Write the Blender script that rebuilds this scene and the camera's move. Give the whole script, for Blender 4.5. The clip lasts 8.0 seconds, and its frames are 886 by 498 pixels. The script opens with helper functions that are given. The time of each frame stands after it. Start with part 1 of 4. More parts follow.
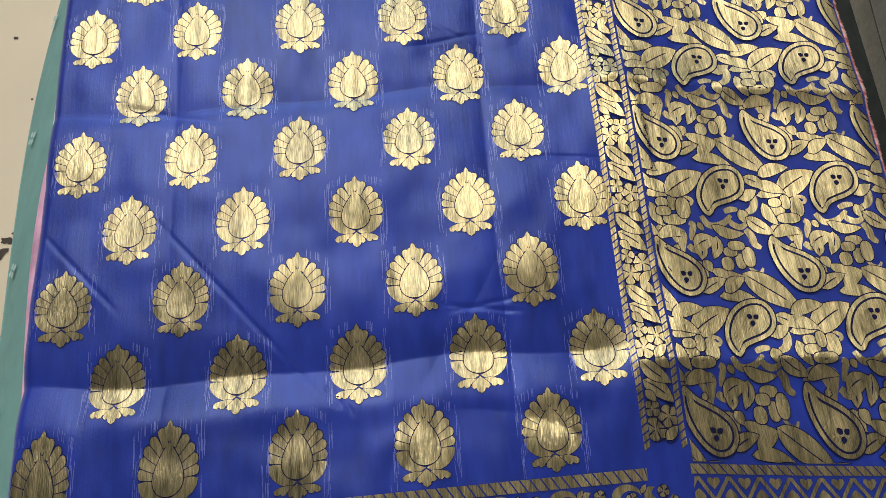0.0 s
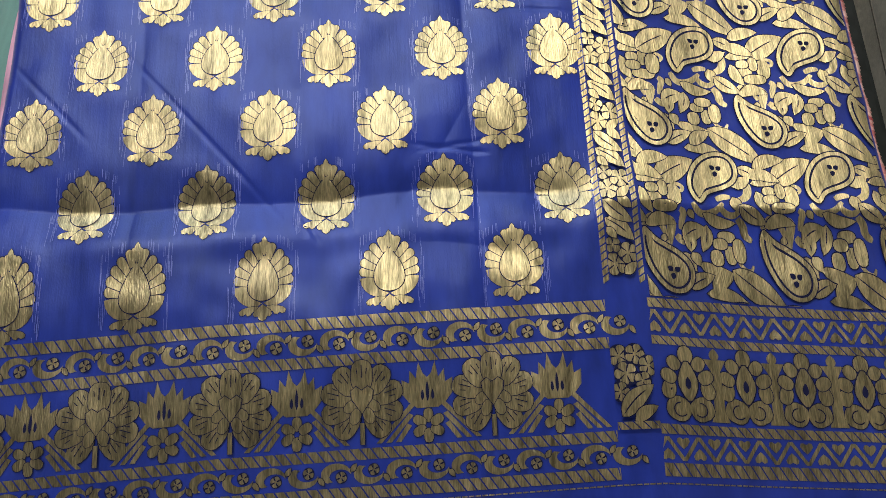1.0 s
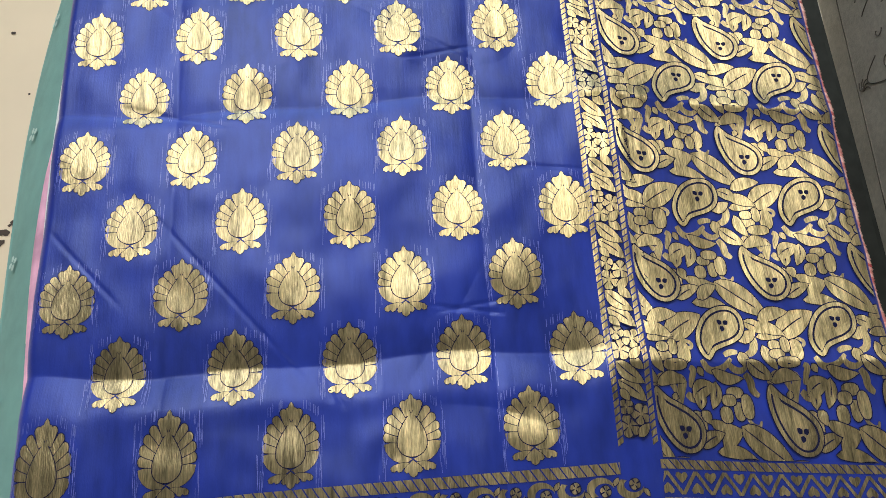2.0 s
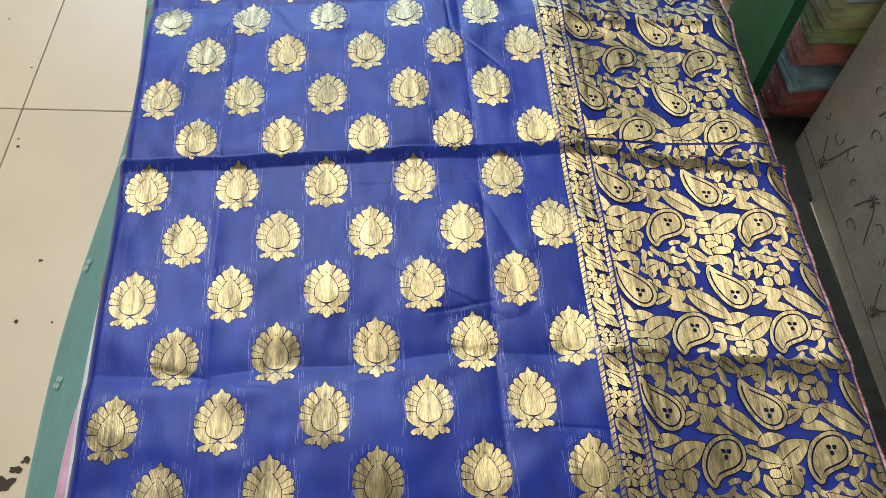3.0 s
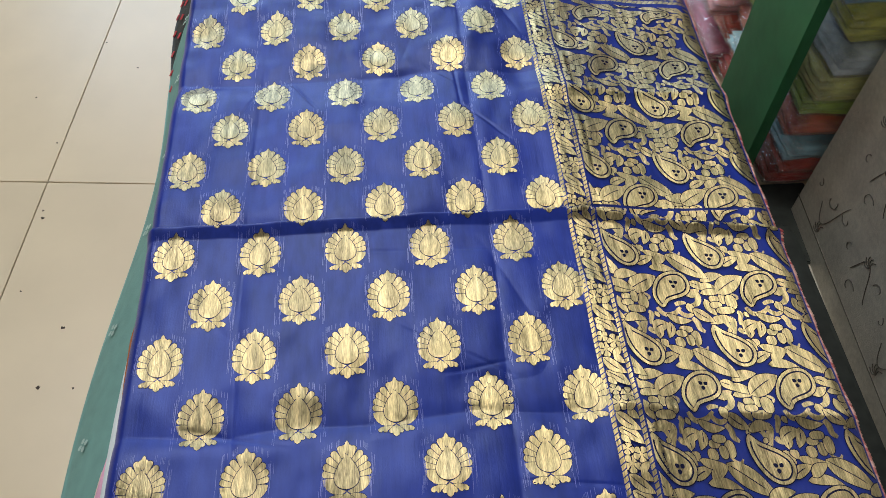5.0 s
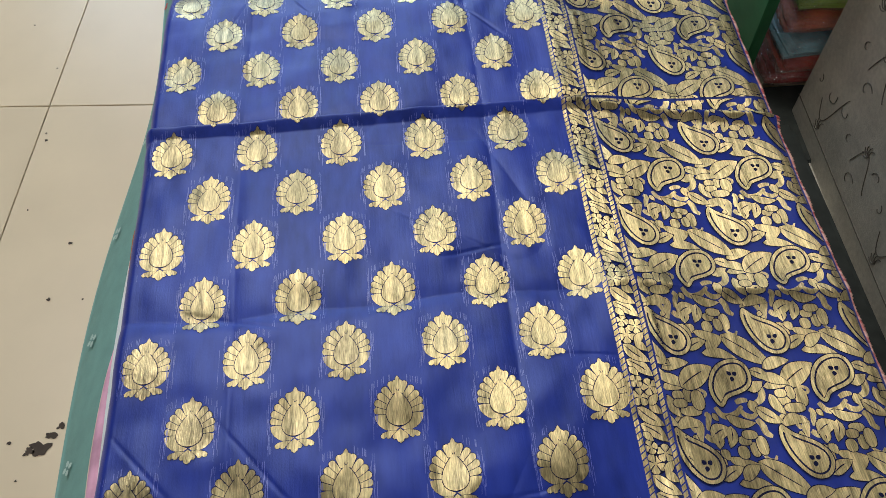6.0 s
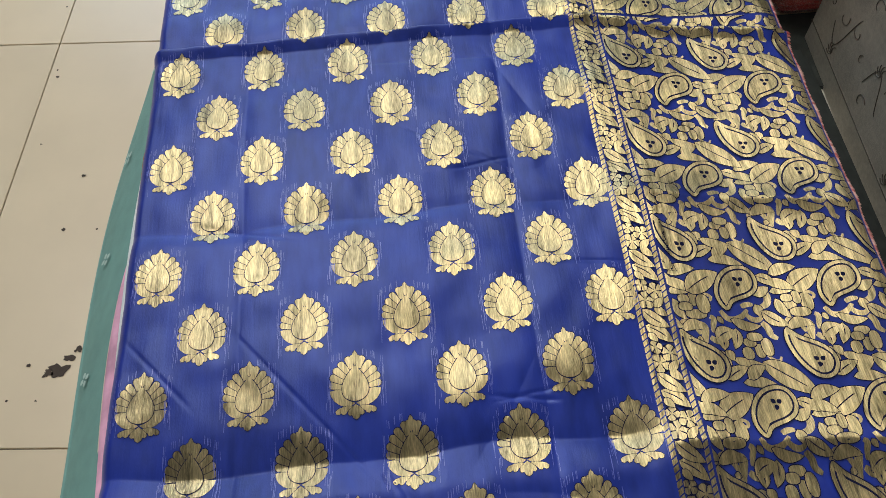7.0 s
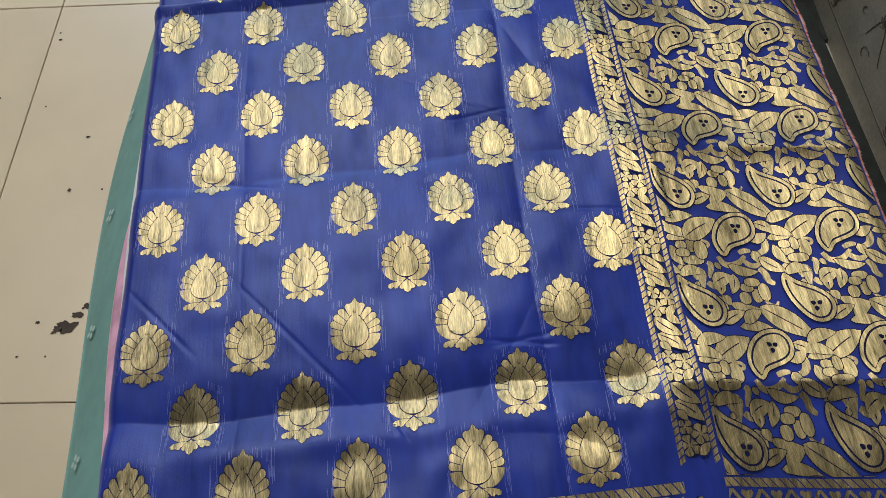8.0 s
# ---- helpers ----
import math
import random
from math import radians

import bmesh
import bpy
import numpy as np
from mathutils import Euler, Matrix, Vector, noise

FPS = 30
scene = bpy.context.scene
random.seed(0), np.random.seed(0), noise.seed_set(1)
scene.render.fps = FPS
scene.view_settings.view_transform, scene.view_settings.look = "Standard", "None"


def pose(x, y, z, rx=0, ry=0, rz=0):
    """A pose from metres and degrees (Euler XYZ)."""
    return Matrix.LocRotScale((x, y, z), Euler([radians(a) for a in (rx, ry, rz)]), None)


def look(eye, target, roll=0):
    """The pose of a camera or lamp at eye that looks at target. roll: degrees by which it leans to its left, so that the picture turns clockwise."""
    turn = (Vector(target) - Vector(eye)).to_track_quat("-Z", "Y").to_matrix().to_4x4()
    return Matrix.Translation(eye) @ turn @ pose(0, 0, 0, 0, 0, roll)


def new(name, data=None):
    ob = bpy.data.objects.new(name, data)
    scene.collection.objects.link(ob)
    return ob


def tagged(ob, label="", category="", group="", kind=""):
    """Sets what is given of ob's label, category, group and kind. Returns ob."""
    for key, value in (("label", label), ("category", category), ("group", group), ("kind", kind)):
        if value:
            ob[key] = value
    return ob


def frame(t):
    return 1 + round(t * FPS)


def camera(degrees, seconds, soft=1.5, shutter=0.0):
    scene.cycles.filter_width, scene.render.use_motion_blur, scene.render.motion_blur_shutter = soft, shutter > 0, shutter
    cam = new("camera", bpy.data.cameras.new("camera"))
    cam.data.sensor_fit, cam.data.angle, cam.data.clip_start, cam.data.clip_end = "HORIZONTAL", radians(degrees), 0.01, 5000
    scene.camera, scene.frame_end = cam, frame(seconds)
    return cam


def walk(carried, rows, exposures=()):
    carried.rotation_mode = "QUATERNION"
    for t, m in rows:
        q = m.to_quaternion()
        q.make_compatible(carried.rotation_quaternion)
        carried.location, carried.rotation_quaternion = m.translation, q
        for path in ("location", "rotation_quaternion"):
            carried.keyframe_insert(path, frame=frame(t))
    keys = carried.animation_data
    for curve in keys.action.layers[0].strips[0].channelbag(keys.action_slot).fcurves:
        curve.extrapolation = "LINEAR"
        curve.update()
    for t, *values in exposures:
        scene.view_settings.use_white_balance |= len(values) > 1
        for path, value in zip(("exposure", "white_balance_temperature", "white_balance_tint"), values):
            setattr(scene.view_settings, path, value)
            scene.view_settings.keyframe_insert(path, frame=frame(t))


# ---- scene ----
cam = camera(58.9, 8.0, soft=0.85)
PATH = [
    (0, (0.030, 0.030, 0.775), (-0.046, 0.730, -1.096), -3.7),
    (0.5, (0.023, -0.054, 0.744), (-0.018, 0.586, -1.151), 0.4),
    (1, (0.045, -0.064, 0.750), (0.020, 0.575, -1.145), 1.9),
    (1.5, (0.037, -0.046, 0.764), (0.026, 0.598, -1.129), 3.1),
    (2, (0.023, 0.024, 0.806), (0.0, 0.718, -1.069), 1.6),
    (2.2, (0.013, 0.055, 0.825), (-0.002, 0.828, -1.020), 1.5),
    (3.3, (-0.015, 0.123, 0.863), (-0.05, 1.187, -0.83), 1.2),
    (3.5, (-0.021, 0.137, 0.872), (-0.054, 1.223, -0.807), 1.2),
    (4, (-0.025, 0.161, 0.884), (-0.06, 1.314, -0.749), 1.0),
    (4.2, (-0.025, 0.167, 0.89), (-0.059, 1.341, -0.729), 1.0),
    (5.3, (-0.018, 0.057, 0.868), (-0.06, 1.206, -0.769), 0.2),
    (5.5, (-0.011, 0.05, 0.86), (-0.064, 1.173, -0.794), -0.8),
    (6, (-0.003, 0.024, 0.845), (-0.071, 1.104, -0.837), -2.3),
    (6.5, (0.005, -0.006, 0.833), (-0.086, 1.03, -0.876), -3.9),
    (7, (0.005, -0.024, 0.821), (-0.1, 0.99, -0.9), -4.7),
    (7.5, (0.012, -0.04, 0.811), (-0.105, 0.935, -0.931), -5.8),
    (8, (0.015, -0.046, 0.814), (-0.115, 0.912, -0.937), -6.7),
]
walk(cam, [(t, look(eye, target, roll)) for t, eye, target, roll in PATH],
     exposures=[(0.0, 0.02), (0.5, -0.08), (1.0, 0.03), (2.0, 0.22), (3.5, -0.1), (5.5, -0.22), (6.5, -0.18), (7.0, -0.2), (8.0, -0.32)])

# ---- light: daylight from the open shop front ahead, soft ceiling light, an added fill from behind ----
world = bpy.data.worlds.new("shop_world")
scene.world = world
world.use_nodes = True
wn = world.node_tree.nodes
wn["Background"].inputs[0].default_value = (0.9, 0.95, 1.0, 1)
wn["Background"].inputs[1].default_value = 0.05


def area_lamp(name, eye, target, sx, sy, watts, colour):
    data = bpy.data.lights.new(name, "AREA")
    data.shape, data.size, data.size_y, data.energy, data.color = "RECTANGLE", sx, sy, watts, colour
    ob = new(name, data)
    ob.matrix_world = look(eye, target)
    return ob


area_lamp("ceiling_light", (-0.82, 1.75, 2.88), (-0.25, 0.6, 0.2), 2.0, 0.85, 77, (1.0, 0.98, 0.93))
area_lamp("shopfront_daylight", (-1.2, 4.2, 2.05), (0, 0.6, 0.2), 2.6, 1.4, 94, (0.58, 0.76, 1.0))
# unseen fill behind the camera, added to brighten the shelf stacks
area_lamp("rear_fill_light", (-0.9, -2.4, 2.5), (0.4, 0.7, 0.1), 1.2, 0.15, 22, (0.96, 0.98, 1.0))


# ---- materials ----
def material(name, base, rough=0.5, metal=0.0, vary=0.15, scale=40.0, bump=0.1, bscale=300.0, spec=0.5, stretch=(1, 1, 1)):
    """Base colour broken up at two scales, with a fine relief."""
    m = bpy.data.materials.new(name)
    m.use_nodes = True
    nt = m.node_tree
    n, l = nt.nodes, nt.links
    b = n["Principled BSDF"]
    b.inputs["Roughness"].default_value, b.inputs["Metallic"].default_value = rough, metal
    b.inputs["Specular IOR Level"].default_value = spec
    co = n.new("ShaderNodeTexCoord")
    mp = n.new("ShaderNodeMapping")
    mp.inputs["Scale"].default_value = stretch
    l.new(co.outputs["Object"], mp.inputs[0])
    n1, n2 = n.new("ShaderNodeTexNoise"), n.new("ShaderNodeTexNoise")
    n1.inputs["Scale"].default_value, n1.inputs["Detail"].default_value = scale, 5
    n2.inputs["Scale"].default_value, n2.inputs["Detail"].default_value = scale * 0.13, 2
    add = n.new("ShaderNodeMath")
    l.new(mp.outputs[0], n1.inputs[0]), l.new(mp.outputs[0], n2.inputs[0])
    l.new(n1.outputs[0], add.inputs[0]), l.new(n2.outputs[0], add.inputs[1])
    rg = n.new("ShaderNodeMapRange")
    rg.inputs["From Min"].default_value, rg.inputs["From Max"].default_value = 0.7, 1.3
    rg.inputs["To Min"].default_value, rg.inputs["To Max"].default_value = 1 - vary, 1 + vary
    l.new(add.outputs[0], rg.inputs[0])
    mul = n.new("ShaderNodeVectorMath")
    mul.operation = "SCALE"
    mul.inputs[0].default_value = base
    l.new(rg.outputs[0], mul.inputs["Scale"])
    l.new(mul.outputs[0], b.inputs["Base Color"])
    if bump:
        n3 = n.new("ShaderNodeTexNoise")
        n3.inputs["Scale"].default_value, n3.inputs["Detail"].default_value = bscale, 3
        l.new(mp.outputs[0], n3.inputs[0])
        bp = n.new("ShaderNodeBump")
        bp.inputs["Strength"].default_value, bp.inputs["Distance"].default_value = bump, 0.002
        l.new(n3.outputs[0], bp.inputs["Height"])
        l.new(bp.outputs[0], b.inputs["Normal"])
    return m


M_SILK = material("blue_silk", (0.015, 0.031, 0.25), 0.36, 0.0, 0.28, 110, 0.09, 1500, 0.55, (1, 0.3, 1))
M_SILK.node_tree.nodes["Principled BSDF"].inputs["Specular Tint"].default_value = (0.47, 0.59, 1.0, 1)
M_SILK.node_tree.nodes["Principled BSDF"].inputs["Sheen Weight"].default_value = 0.06
M_SILK.node_tree.nodes["Principled BSDF"].inputs["Sheen Tint"].default_value = (0.45, 0.5, 0.9, 1)
M_GOLD = material("gold_zari", (0.50, 0.41, 0.22), 0.32, 0.95, 0.65, 1500, 0.45, 1700, 0.5, (1, 0.09, 0.3))

# the ground is woven tighter between the figures: cells of 43 by 58 mm, every second one streaked
nt = M_SILK.node_tree
co, cell, check = nt.nodes.new("ShaderNodeTexCoord"), nt.nodes.new("ShaderNodeMapping"), nt.nodes.new("ShaderNodeTexChecker")
cell.inputs["Location"].default_value = (0.161, -2.083, 0.5)
cell.inputs["Scale"].default_value = (1 / 0.04285, 1 / 0.0581, 0.0)
check.inputs["Scale"].default_value = 1.0
nt.links.new(co.outputs["Object"], cell.inputs[0]), nt.links.new(cell.outputs[0], check.inputs[0])
gloss = nt.nodes.new("ShaderNodeMapRange")
gloss.inputs["To Min"].default_value, gloss.inputs["To Max"].default_value = 0.41, 0.36
nt.links.new(check.outputs["Fac"], gloss.inputs[0]), nt.links.new(gloss.outputs[0], nt.nodes["Principled BSDF"].inputs["Roughness"])
long_way, streak, relief, loose = nt.nodes.new("ShaderNodeMapping"), nt.nodes.new("ShaderNodeTexNoise"), nt.nodes.new("ShaderNodeBump"), nt.nodes.new("ShaderNodeMapRange")
long_way.inputs["Scale"].default_value = (1.0, 0.06, 0.2)
streak.inputs["Scale"].default_value, streak.inputs["Detail"].default_value = 420, 4
loose.inputs["To Min"].default_value, loose.inputs["To Max"].default_value = 0.11, 0.05
relief.inputs["Distance"].default_value = 0.002
nt.links.new(co.outputs["Object"], long_way.inputs[0]), nt.links.new(long_way.outputs[0], streak.inputs[0]), nt.links.new(streak.outputs[0], relief.inputs["Height"])
nt.links.new(check.outputs["Fac"], loose.inputs[0]), nt.links.new(loose.outputs[0], relief.inputs["Strength"])
fine = nt.nodes["Bump"]
nt.links.new(relief.outputs[0], fine.inputs["Normal"])
M_GOLD.node_tree.nodes["Principled BSDF"].inputs["Coat Weight"].default_value = 0.35
M_GOLD.node_tree.nodes["Principled BSDF"].inputs["Coat Roughness"].default_value = 0.32
M_FLOAT = material("float_thread", (0.13, 0.16, 0.52), 0.40, 0.0, 0.2, 300, 0.1)
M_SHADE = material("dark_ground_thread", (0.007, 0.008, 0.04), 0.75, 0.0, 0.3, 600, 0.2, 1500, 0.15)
M_TILE = material("cream_tile", (0.65, 0.53, 0.36), 0.33, 0.0, 0.06, 9, 0.02, 60)
M_GROUT = material("tile_joint", (0.16, 0.12, 0.08), 0.8)
M_DIRT = material("dirt", (0.05, 0.035, 0.025), 0.9, 0, 0.4)
M_TEAL = material("teal_cotton", (0.17, 0.33, 0.29), 0.75, 0.0, 0.1, 60, 0.2, 1500, 0.3)
M_MINT = material("pale_mint_thread", (0.42, 0.56, 0.50), 0.7, 0.0, 0.15, 90, 0.1)
M_PINK = material("pink_print", (0.72, 0.38, 0.50), 0.7, 0.0, 0.3, 45, 0.2, 1500, 0.3)
M_CREAM = material("cream_cloth", (0.72, 0.60, 0.47), 0.7, 0.0, 0.15, 45, 0.2, 1500, 0.3)
M_WHITE = material("pale_cloth", (0.68, 0.72, 0.70), 0.7, 0.0, 0.15, 45, 0.2, 1500, 0.3)
M_ORANGE = material("orange_cloth", (0.55, 0.16, 0.04), 0.6, 0.0, 0.3, 60, 0.2, 1500)
# dark sari cloth; its near-black also stands in for shade on the floor
M_DARK = material("dark_patterned_cloth_and_shade", (0.03, 0.035, 0.03), 0.7, 0.0, 0.5, 60, 0.2, 1500)
M_RED = material("red_cloth", (0.5, 0.03, 0.04), 0.6, 0.0, 0.3, 60, 0.2)
M_GREEN = material("green_paint", (0.018, 0.125, 0.042), 0.62, 0.0, 0.35, 12, 0.15, 80)
M_PANEL = material("embossed_laminate", (0.52, 0.49, 0.41), 0.28, 0.5, 0.20, 160, 0.5, 500)
M_LINE = material("embossed_line", (0.07, 0.06, 0.045), 0.4, 0.0, 0.2, 200, 0.1)
M_STEEL = material("pale_edge_trim", (0.62, 0.58, 0.5), 0.3, 0.0, 0.08, 80, 0.05)
M_WALL = material("shop_wall", (0.24, 0.235, 0.23), 0.8, 0.0, 0.1, 6)


# ---- mesh helpers ----
def mesh_object(name, verts, faces, mats, parent=None, label="", smooth=True, slots=None):
    me = bpy.data.meshes.new(name)
    me.from_pydata(verts, [], faces)
    for m in (mats if isinstance(mats, (list, tuple)) else [mats]):
        me.materials.append(m)
    if slots:
        me.polygons.foreach_set("material_index", slots)
    me.polygons.foreach_set("use_smooth", [smooth] * len(me.polygons))
    me.update()
    ob = new(name, me)
    if parent is not None:
        ob.parent = parent
    if label:
        ob["label"] = label
    return ob


def part(name, bm, mat, parent=None, label="", smooth=False):
    me = bpy.data.meshes.new(name)
    bm.to_mesh(me)
    bm.free()
    me.materials.append(mat)
    me.polygons.foreach_set("use_smooth", [smooth] * len(me.polygons))
    ob = new(name, me)
    if parent is not None:
        ob.parent = parent
    if label:
        ob["label"] = label
    return ob


def box(x0, y0, z0, x1, y1, z1, bevel=0.0):
    bm = bmesh.new()
    bmesh.ops.create_cube(bm, size=1)
    for v in bm.verts:
        v.co = ((x0 + x1) / 2 + v.co.x * (x1 - x0), (y0 + y1) / 2 + v.co.y * (y1 - y0), (z0 + z1) / 2 + v.co.z * (z1 - z0))
    if bevel:
        bmesh.ops.bevel(bm, geom=bm.edges[:], offset=bevel, segments=2, affect="EDGES")
    return bm


def smoothstep(a, b, x):
    s = min(1.0, max(0.0, (x - a) / (b - a)))
    return s * s * (3 - 2 * s)


# ---- the sari's surface, in its own frame: u along the length, v across from border to border ----
TURN = 6.7
U0, U1, V0, V1 = -0.276, 0.396, -0.092, 1.110


def cusp(d, before, after):
    """1 at a sharp fold line, dying away over the two lengths given."""
    s = math.sqrt(d * d + 1.0e-6) - 0.001
    return math.exp(-s / (before if d < 0 else after))


# sharp little creases: ends in the sari's frame, then depth
CREASES = [(-0.175, 0.265, -0.071, 0.145, 0.0016), (-0.048, 0.135, -0.036, 0.116, 0.0018), (-0.262, 0.262, -0.212, 0.208, 0.0014), (0.041, 0.184, 0.081, 0.190, 0.0018),
           (0.079, 0.308, 0.156, 0.297, 0.0016), (-0.011, 0.462, 0.076, 0.411, 0.0014), (0.074, 0.372, 0.076, 0.411, 0.0016), (-0.135, 0.812, -0.108, 0.768, 0.0022),
           (0.059, 0.860, 0.064, 0.758, 0.0024), (0.064, 0.758, 0.110, 0.705, 0.0024), (0.03, 0.83, 0.06, 0.80, 0.002), (-0.20, 0.74, -0.17, 0.80, 0.002), (-0.092, 0.5535, 0.073, 0.550, 0.0012),
           (0.0375, 0.188, 0.082, 0.181, 0.0020), (0.024, 0.4125, 0.078, 0.422, 0.0016), (-0.054, 0.135, -0.046, 0.121, 0.0018), (-0.21, 0.372, -0.13, 0.352, 0.0014)]


def cloth_z(u, v):
    z = 0.230 - 0.020 * smoothstep(0.16, 0.28, u) - 0.07 * max(0.0, u - 0.25)
    # old folds across, where the sari had lain folded in five: valleys in the field, ridges in the end piece
    end = smoothstep(0.125, 0.185, u)
    wave = 0.003 * math.sin(u * 16 + 1) + 0.002 * math.sin(u * 41)
    field = 1.0 - end
    right = max(0.0, u - 0.19)
    if field > 0:
        z -= field * 0.0064 * cusp(v - 0.149 - wave, 0.019, 0.022)
        z += field * 0.0016 * math.exp(-((v - 0.120) / 0.012) ** 2)
        z -= field * 0.0030 * cusp(v - 0.3685 - wave, 0.008, 0.020)
        z -= field * 0.0090 * cusp(v - 0.817 - wave, 0.032, 0.028)
    if end > 0:
        z += end * 0.0050 * cusp(v - 0.1365 + 0.03 * right, 0.014, 0.030)
        z += end * 0.0042 * cusp(v - 0.3680 + 0.07 * right, 0.012, 0.024)
        z += end * 0.0056 * cusp(v - 0.7765 - 0.02 * right, 0.011, 0.030)
    d = v - 0.5925 + 0.10 * right - 0.3 * wave
    rise = math.exp(-d / 0.0030) if d > 0 else max(0.0, 1.0 + d / 0.0135)
    z += 0.0078 * rise - 0.0045 * cusp(d - 0.0042, 0.0024, 0.0080)
    # lengthwise folds
    z -= 0.0013 * cusp(u + 0.1715 - 0.002 * math.sin(v * 9), 0.0035, 0.0065)
    z -= 0.0016 * cusp(u - 0.0765 - 0.002 * math.sin(v * 12 + 1), 0.0075, 0.0045)
    for a, b, c, d, deep in CREASES:
        du, dv = c - a, d - b
        ll = du * du + dv * dv
        s = ((u - a) * du + (v - b) * dv) / ll
        if -0.25 < s < 1.25:
            off = ((u - a) * dv - (v - b) * du) / math.sqrt(ll)
            if abs(off) < 0.02:
                ends = smoothstep(-0.25, 0.15, s) * (1 - smoothstep(0.85, 1.25, s))
                z += ends * deep * 0.45 * (0.15 * math.exp(-((off - 0.004) / 0.003) ** 2) - 1.1 * math.exp(-(off / 0.0015) ** 2))
    # loose rumpling, crumpled harder towards the far side
    loose = 1 + 1.2 * smoothstep(0.62, 0.9, v)
    calm = 0.5 if u > 0.2 else 1.0
    z += (noise.noise((u * 7, v * 9, 3.1)) * 0.0032 + noise.noise((u * 19, v * 23, 8.4)) * 0.0019 + noise.noise((u * 38, v * 42, 5.5)) * 0.0007) * calm * loose
    z += 0.0008 * noise.noise((u * 55, v * 40, 1.7))
    fold = noise.noise((u * 8.3 + 4.0, v * 6.1, 6.2))
    if abs(fold) < 0.16:
        z -= calm * loose * 0.0010 * math.exp(-abs(fold) / 0.05) * smoothstep(0.0, 0.25, noise.noise((u * 4.1, v * 4.7, 2.9)))
    # near border sinks towards its hem
    z -= 0.45 * max(0.0, 0.10 - v) ** 2
    # rounded falls at both sides
    z -= 90 * max(0.0, -0.264 - u) ** 2
    z -= 14 * max(0.0, u - 0.376) ** 2
    return z


NU, NV = 480, 840
HEIGHT = [[cloth_z(U0 + (U1 - U0) * i / NU, V0 + (V1 - V0) * j / NV) for i in range(NU + 1)] for j in range(NV + 1)]


def cloth_height(u, v):
    """The height of the cloth's own mesh at (u, v)."""
    x = min(NU - 1e-6, max(0.0, (u - U0) / (U1 - U0) * NU))
    y = min(NV - 1e-6, max(0.0, (v - V0) / (V1 - V0) * NV))
    i, j = int(x), int(y)
    x, y = x - i, y - j
    a, b = HEIGHT[j], HEIGHT[j + 1]
    return (a[i] * (1 - x) + a[i + 1] * x) * (1 - y) + (b[i] * (1 - x) + b[i + 1] * x) * y


def cloth_normal(u, v):
    e = 0.0026
    n = Vector((cloth_height(u - e, v) - cloth_height(u + e, v), cloth_height(u, v - e) - cloth_height(u, v + e), 2 * e))
    return n.normalized()


def laid(u, v, lift):
    return (u, v, cloth_height(u, v) + lift)


def finer(points, faces, slots, limit=0.0030):
    """Splits long edges until a flat figure can follow the folds of the cloth."""
    tris, marks = [], []
    for f, m in zip(faces, slots):
        for k in range(1, len(f) - 1):
            tris.append((f[0], f[k], f[k + 1]))
            marks.append(m)
    for _ in range(4):
        half = {}

        def middle(a, b):
            key = (a, b) if a < b else (b, a)
            if key not in half:
                p, q = points[key[0]], points[key[1]]
                if (p[0] - q[0]) ** 2 + (p[1] - q[1]) ** 2 > limit * limit:
                    points.append(((p[0] + q[0]) / 2, (p[1] + q[1]) / 2, (p[2] + q[2]) / 2))
                    half[key] = len(points) - 1
                else:
                    half[key] = None
            return half[key]

        out, kept = [], []
        for (a, b, c), m in zip(tris, marks):
            x, y, w = middle(a, b), middle(b, c), middle(c, a)
            n = (x is not None) + (y is not None) + (w is not None)
            if n == 0:
                new_tris = [(a, b, c)]
            elif n == 3:
                new_tris = [(a, x, w), (x, b, y), (w, y, c), (x, y, w)]
            else:
                # turn the triangle until its first edge is split and its last one whole
                while x is None or w is not None:
                    a, b, c, x, y, w = b, c, a, y, w, x
                new_tris = [(a, x, c), (x, b, c)] if n == 1 else [(a, x, c), (x, y, c), (x, b, y)]
            out += new_tris
            kept += [m] * len(new_tris)
        grown = len(out) > len(tris)
        tris, marks = out, kept
        if not grown:
            break
    return tris, marks


LIFTS = [0]


